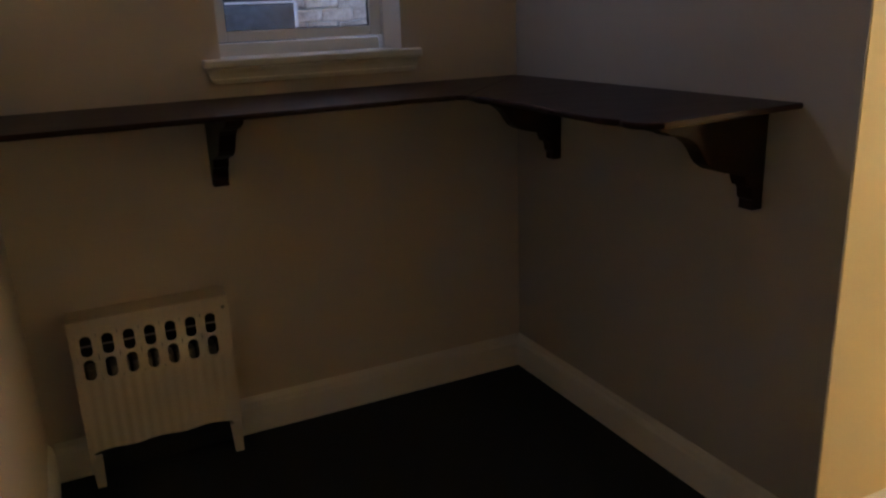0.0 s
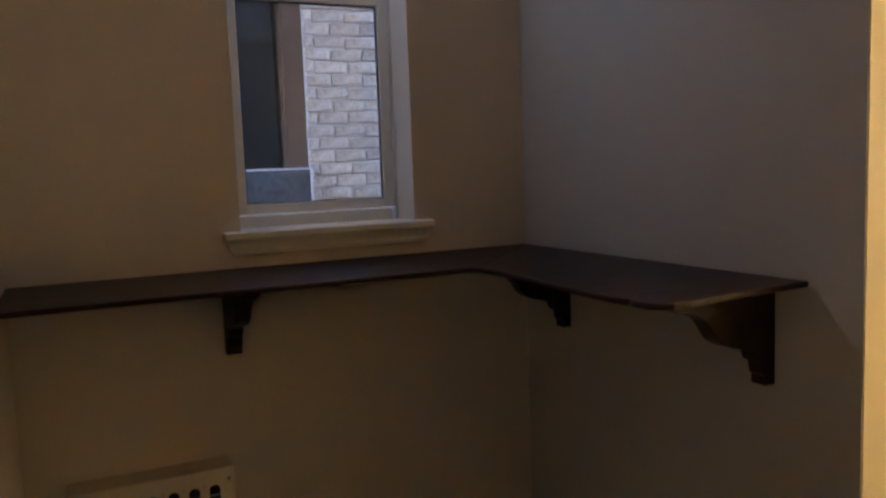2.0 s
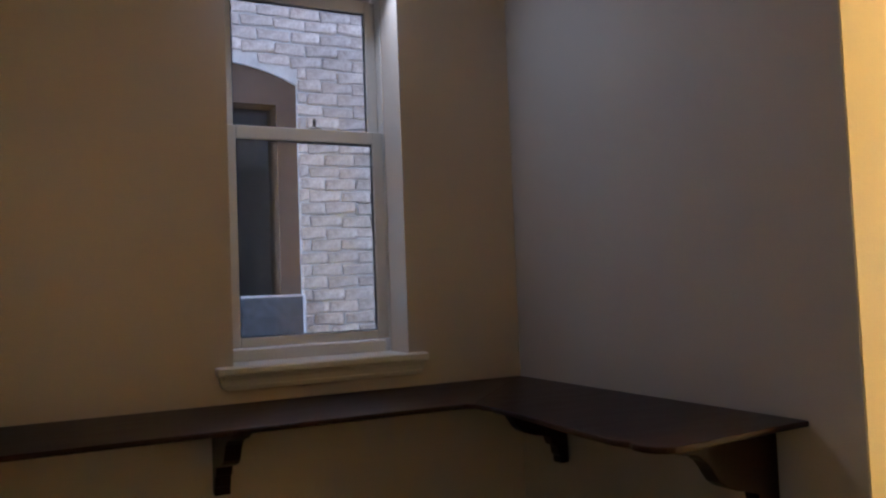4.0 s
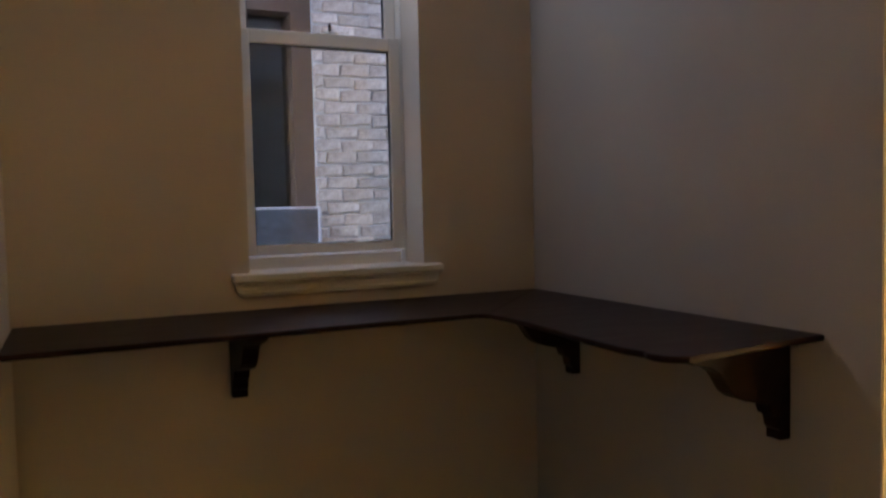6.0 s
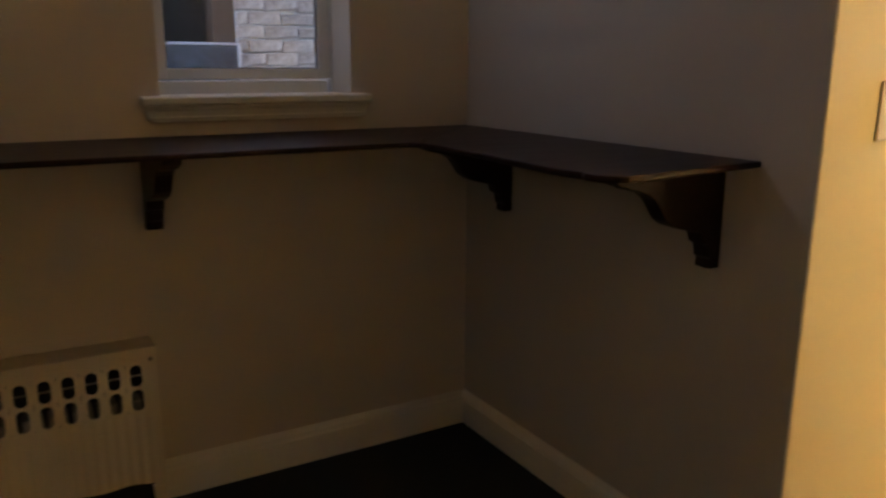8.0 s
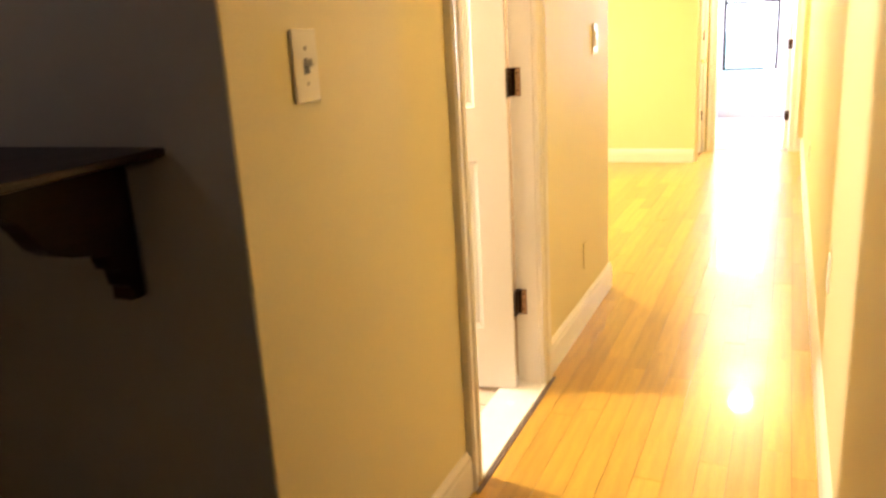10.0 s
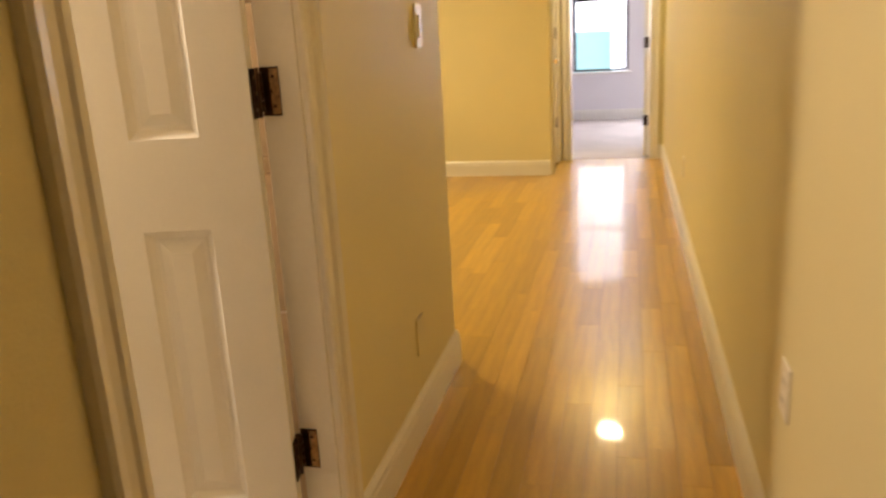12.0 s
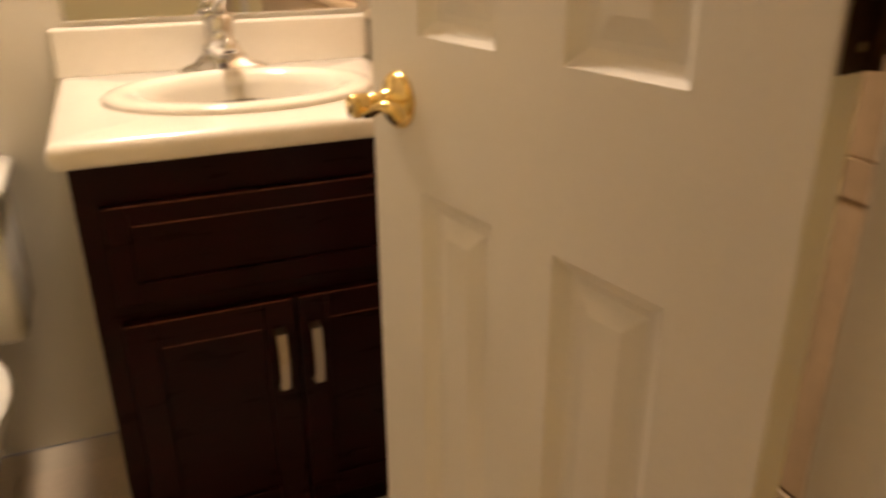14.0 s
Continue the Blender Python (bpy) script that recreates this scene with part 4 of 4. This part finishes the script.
# maple strips along the hall
SW = 0.0826
lengths = (0.46, 0.7, 0.95, 1.2)
strips = {L: piece_mesh("floor_strip", L - 0.0010, SW - 0.0011, 0.006, MAPLE, 0.0) for L in lengths}
extra = bmesh.new()


def lay(x0, x1, yc, single):
    x = x0 - rng.uniform(0.0, 0.4)
    while x < x1:
        L = lengths[rng.randrange(4)]
        a, b = max(x, x0), min(x + L, x1)
        if b - a > 0.02:
            if single:
                s = new("floor_strip", strips[L])
                s.parent = floor
                s.location = ((a + b) / 2, yc, 0.0)
                s.scale = ((b - a) / L, 1, 1)
                s.rotation_euler = (rng.uniform(-0.004, 0.004), rng.uniform(-0.0009, 0.0009), 0)
            else:
                box(extra, a + 0.0006, b - 0.0006, yc - SW / 2 + 0.0006, yc + SW / 2 - 0.0006, -0.006, -0.0001)
        x += L


y = YR + SW / 2
while y < 1.8:
    hall = y - SW / 2 < YC - 0.02
    if hall:
        lay(0.0, XD + 0.05, y, True)
    else:
        lay(XE, XW, y, y < 0.55)
    y += SW
ex = part("floor_strips", extra, MAPLE, floor)
ex["kind"] = "stuff"

# bathroom floor tiles and wall tiles
ft = piece_mesh("floor_tile", 0.302, 0.302, 0.004, FTILE, 0.002)
for i in range(5):
    for j in range(5):
        x, y = 0.12 + 0.153 + i * 0.305, YC + 0.13 + 0.153 + j * 0.305
        if x + 0.15 < XT + 0.06 and y + 0.15 < YB + 0.05:
            s = new("floor_tile", ft)
            s.parent = floor_bath
            s.location = (x, y, 0.0)
wt = piece_mesh("wall_tile", 0.302, 0.302, 0.010, TILE, 0.003)
for i in range(5):
    for j in range(8):
        s = new("wall_tile", wt)
        s.parent = wall_tile
        zz = 0.152 + j * 0.305 + (0.03 if j > 2 else 0)
        s.matrix_world = pose(XT + 0.003, YB - 0.16 - i * 0.305 if i < 4 else YC + 0.148, zz, 0, -90, 0)
        if i == 4:
            s.scale = (1, 0.42, 1)
liner = bmesh.new()
box(liner, XT - 0.006, XT + 0.012, YC + 0.24, YB - 0.004, 0.918, 0.942, bevel=0.006)
box(liner, XT + 0.0005, XT + 0.012, YC + 0.084, YC + 0.24, 0.914, 0.946)
part("tile_liner", liner, TILE, wall_tile, "rounded stone liner strip")
